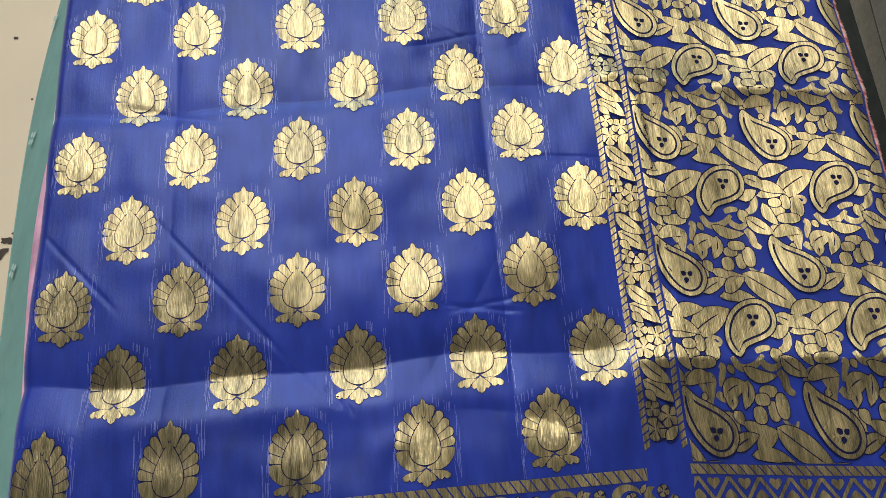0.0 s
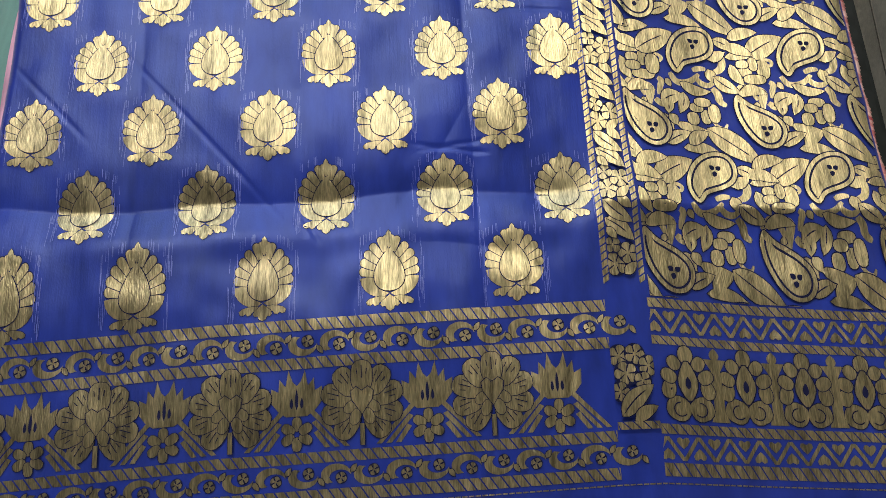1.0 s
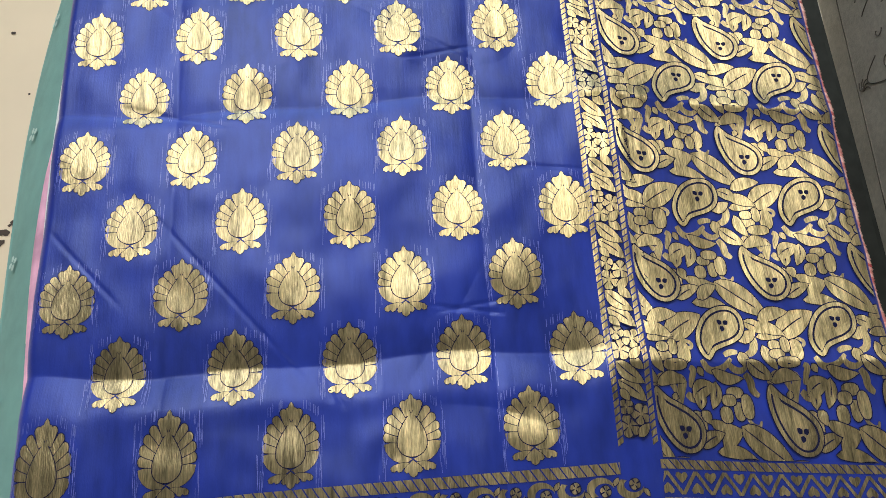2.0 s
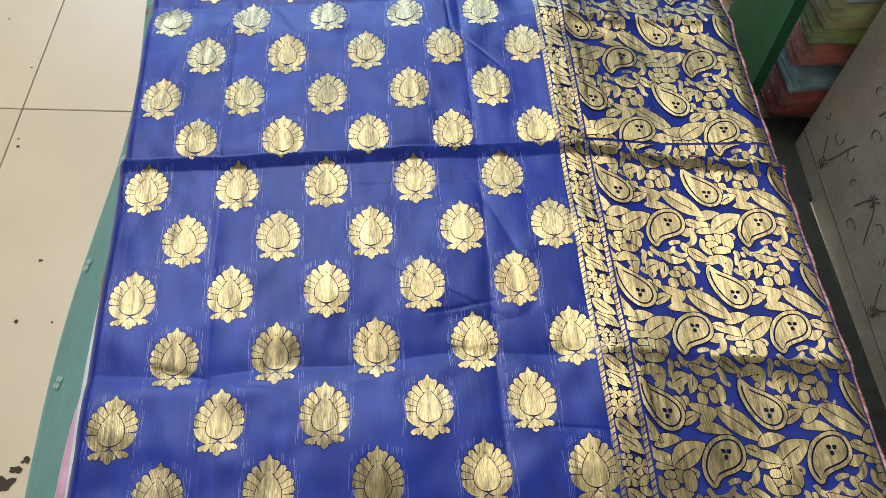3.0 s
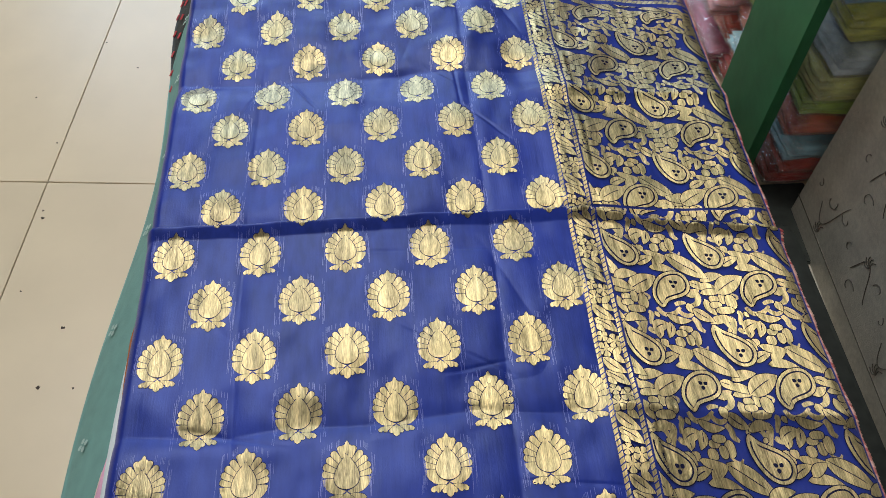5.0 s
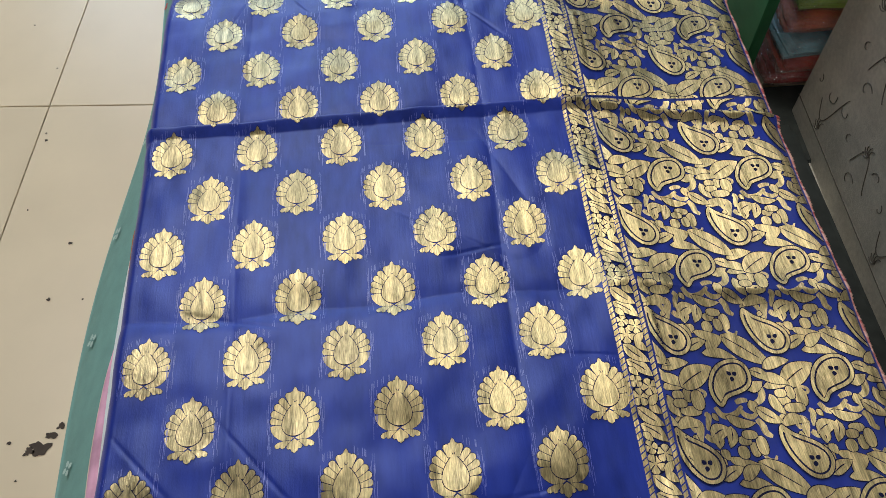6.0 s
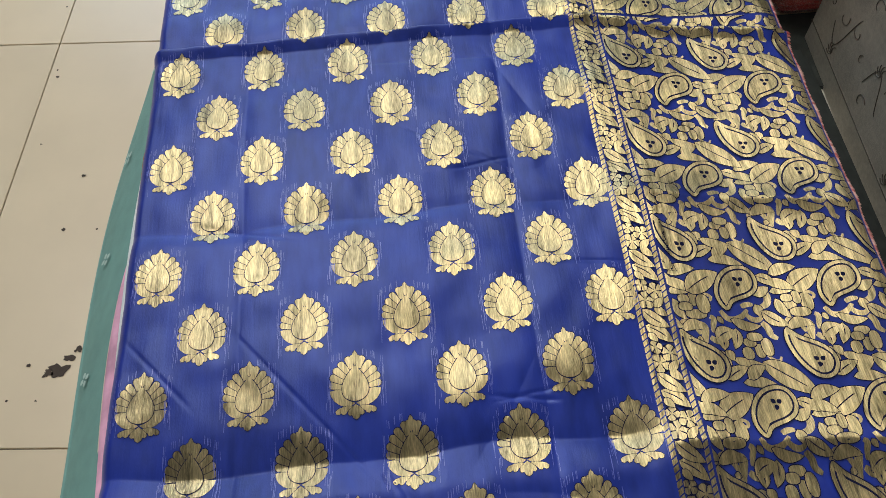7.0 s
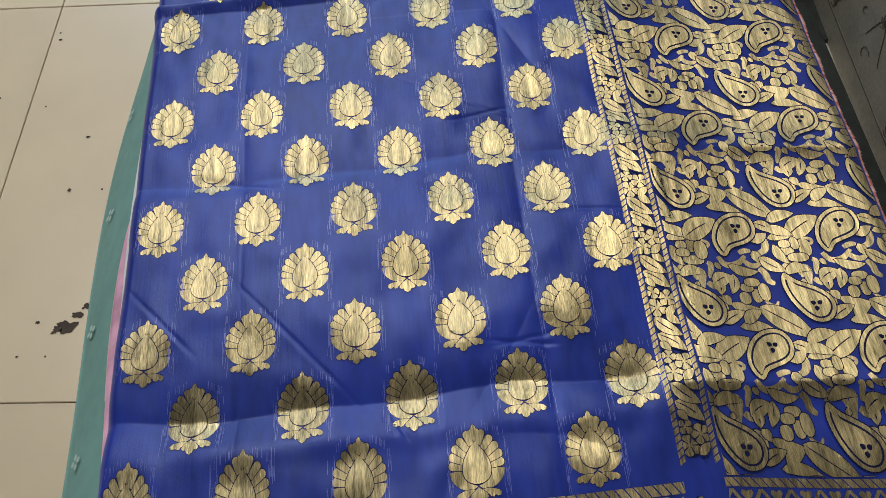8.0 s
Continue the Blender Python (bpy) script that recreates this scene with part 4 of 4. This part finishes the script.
def strip(bm, pts, width):
    """A raised ribbon on the panel along points (x, z)."""
    rows = []
    n = len(pts) - 1
    for i, p in enumerate(pts):
        a, b = pts[max(0, i - 1)], pts[min(n, i + 1)]
        dx, dz = b[0] - a[0], b[1] - a[1]
        ln = math.hypot(dx, dz) or 1
        h = width * (0.4 + 0.6 * math.sin(math.pi * (0.1 + 0.8 * i / n))) / 2
        rows.append([bm.verts.new((p[0] - dz / ln * h, 0.0, p[1] + dx / ln * h)), bm.verts.new((p[0], -0.0012, p[1])), bm.verts.new((p[0] + dz / ln * h, 0.0, p[1] - dx / ln * h))])
    for a, b in zip(rows, rows[1:]):
        bm.faces.new((a[0], a[1], b[1], b[0]))
        bm.faces.new((a[1], a[2], b[2], b[1]))


def spiral(cx, cz, r, a0, turns, hand):
    return [(cx + r * (1 - 0.75 * i / 26) * math.cos(a0 + hand * turns * 6.283 * i / 26), cz + r * (1 - 0.75 * i / 26) * math.sin(a0 + hand * turns * 6.283 * i / 26)) for i in range(27)]


q = random.Random(11)
for i in range(9):
    for j in range(4):
        ox, oz = 0.05 + i * 0.105 + 0.05 * (j % 2), 0.085 + j * 0.098
        bm = bmesh.new()
        hand = 1 if (i + j) % 2 else -1
        stem = [(ox + 0.05 * k / 14, oz + 0.030 * hand * math.sin(k * 0.30) + 0.02 * k / 14) for k in range(15)]
        strip(bm, stem, 0.0010)
        strip(bm, spiral(ox + 0.015, oz - 0.020 * hand, 0.014, 0.6, 0.62, hand), 0.0009)
        strip(bm, spiral(ox + 0.055, oz + 0.030, 0.011, 3.4, 0.55, -hand), 0.0008)
        strip(bm, spiral(ox - 0.022, oz + 0.013, 0.008, 1.5, 0.6, hand), 0.0008)
        for k in range(5):
            a = 1.2 + k * 0.55
            cx, cz = ox + 0.024, oz + 0.034 * hand
            strip(bm, [(cx + 0.014 * s * math.cos(a) + 0.004 * math.sin(s * 3) * math.cos(a + 1.57), cz + 0.014 * s * math.sin(a) + 0.004 * math.sin(s * 3) * math.sin(a + 1.57)) for s in (m / 8 for m in range(9))], 0.0011)
        part("scroll_relief", bm, M_LINE, panel, "dark embossed scroll flower", True)

# ---- green shelf upright ----
shelf = tagged(new("shelf_upright"), "green painted wooden shelf upright with a worn face", "shelf")
b = box(0, 0, 0, 0.015, 0.138, 2.0, 0.0012)
ob = part("plank", b, M_GREEN, shelf)
shelf.matrix_world = pose(0.374, 0.841, 0, 0, 0, 6)
part("front_lipping", box(0.0165, 0.010, 0, 0.0195, 0.016, 2.0, 0.0006), M_GREEN, shelf, "thin green edge strip")
# added dark board in place of the deep shade between pile and shelf
part("floor_shade", box(0.005, -0.14, 0, 0.105, 0.0, 0.010, 0.002), M_DARK, shelf, "dark board added at the shelf foot as floor shade")
part("back_board", box(0.05, 0.30, 0, 0.70, 0.312, 2.0), M_DARK, shelf, "dark back board")
bm = bmesh.new()
bmesh.ops.create_icosphere(bm, subdivisions=2, radius=0.006, matrix=pose(-0.001, 0.055, 0.46) @ Matrix.Diagonal((0.4, 1.2, 1, 1)))
part("knot", bm, M_GREEN, shelf, "raised blob of green paint", True)

# ---- plastic-wrapped folded saris in the shelf ----
M_WRAP = bpy.data.materials.new("clear_wrap")
M_WRAP.use_nodes = True
nt = M_WRAP.node_tree
nt.nodes.remove(nt.nodes["Principled BSDF"])
tr, gl, mx = nt.nodes.new("ShaderNodeBsdfTransparent"), nt.nodes.new("ShaderNodeBsdfGlossy"), nt.nodes.new("ShaderNodeMixShader")
gl.inputs["Roughness"].default_value = 0.07
mx.inputs[0].default_value = 0.24
nz, bp, co = nt.nodes.new("ShaderNodeTexNoise"), nt.nodes.new("ShaderNodeBump"), nt.nodes.new("ShaderNodeTexCoord")
nz.inputs["Scale"].default_value, nz.inputs["Detail"].default_value, nz.inputs["Distortion"].default_value = 55, 3, 2.0
bp.inputs["Strength"].default_value, bp.inputs["Distance"].default_value = 1.0, 0.012
nt.links.new(co.outputs["Object"], nz.inputs[0]), nt.links.new(nz.outputs[0], bp.inputs["Height"]), nt.links.new(bp.outputs[0], gl.inputs["Normal"])
nt.links.new(tr.outputs[0], mx.inputs[1]), nt.links.new(gl.outputs[0], mx.inputs[2]), nt.links.new(mx.outputs[0], nt.nodes["Material Output"].inputs[0])


def slab(w, d, h, seed, swell, rough):
    """A soft folded bundle, its front edge showing the folds."""
    bm = bmesh.new()
    bmesh.ops.create_cube(bm, size=1)
    bmesh.ops.subdivide_edges(bm, edges=bm.edges[:], cuts=15, use_grid_fill=True)
    for v in bm.verts:
        x, y, z = v.co
        k = 1 - 0.10 * (2 * abs(z)) ** 4
        px, py, pz = x * w * k, y * d * k, z * h
        nn = noise.noise_vector((x * 2.3 + seed, y * 2.3, z * 1.2 + seed))
        fine = noise.noise_vector((x * 9 + seed, y * 9, z * 3))
        px, py = px + rough * 0.007 * nn.x + rough * 0.003 * fine.x, py + rough * 0.007 * nn.y + rough * 0.003 * fine.y
        pz += h * (0.10 * nn.z + swell) if z > 0 else 0.0
        # folds along the edges
        if abs(abs(x) - 0.5) < 0.01 or abs(abs(y) - 0.5) < 0.01:
            s = 1 + 0.020 * math.sin(z * 26 + seed)
            px, py = px * s, py * s
        # slanting pleats that meet in a seam at the middle of the front
        if y < -0.49:
            py -= rough * 0.0030 * abs(math.sin(abs(x) * 17 - z * h * 95 + seed))
        v.co = (px, py, pz + h / 2)
    return bm


def packet(x, y, z, turn, w, d, h, mat, words, seed):
    top = new("wrapped_sari")
    top.matrix_world = pose(x, y, z, 0, 0, turn)
    tagged(top, words + " folded sari in clear plastic, stacked on a shelf", "packed sari", "wrapped saris")
    part("folded_cloth", slab(w, d, h, seed, 0.0, 1.0), mat, top, "", True)
    part("plastic_wrap", slab(w * 1.02, d * 1.02, h * 1.02, seed, 0.04, 1.6), M_WRAP, top, "crinkled clear plastic", True)


def silk(name, c):
    return material(name, c, 0.45, 0.0, 0.5, 28, 0.4, 160, 0.5, (1, 1, 4))


WARES = [(silk("maroon_silk", (0.51, 0.06, 0.04)), "maroon"), (silk("red_silk", (0.70, 0.10, 0.06)), "red"), (silk("steel_silk", (0.36, 0.63, 0.70)), "steel blue"), (silk("brick_silk", (0.70, 0.18, 0.10)), "brick red"),
         (silk("leaf_silk", (0.45, 0.63, 0.10)), "leaf green"), (silk("olive_silk", (0.70, 0.70, 0.24)), "olive and gold"), (silk("grey_silk", (0.63, 0.70, 0.70)), "grey green"), (silk("lime_silk", (0.70, 0.70, 0.13)), "yellow green"),
         (silk("rust_silk", (0.70, 0.23, 0.10)), "rust brown"), (silk("rose_silk", (0.70, 0.27, 0.26)), "rose red"), (silk("plum_silk", (0.51, 0.14, 0.23)), "plum")]
z = 0.002
for k, (which, h) in enumerate(((0, 0.040), (1, 0.030), (2, 0.022), (3, 0.034), (4, 0.040), (5, 0.045), (6, 0.034), (7, 0.048), (2, 0.030), (8, 0.055), (5, 0.040), (0, 0.045), (9, 0.045))):
    packet(0.588 + 0.006 * math.sin(k * 2.1), 0.985 + 0.010 * math.cos(k * 1.7), z, 6 + 2 * math.sin(k * 1.3), 0.36, 0.25, h, *WARES[which], k)
    z += h * 1.06
z = 0.002
for k, (which, h) in enumerate(((10, 0.045), (1, 0.040), (9, 0.045), (10, 0.035), (0, 0.040), (9, 0.045), (3, 0.035), (6, 0.03), (7, 0.03), (2, 0.035), (5, 0.04), (6, 0.04))):
    packet(0.500 + 0.010 * math.sin(k * 2.7), 1.42, z, 5 + 2 * math.sin(k * 1.9), 0.30, 0.60, h, *WARES[which], 40 + k)
    z += h * 1.06
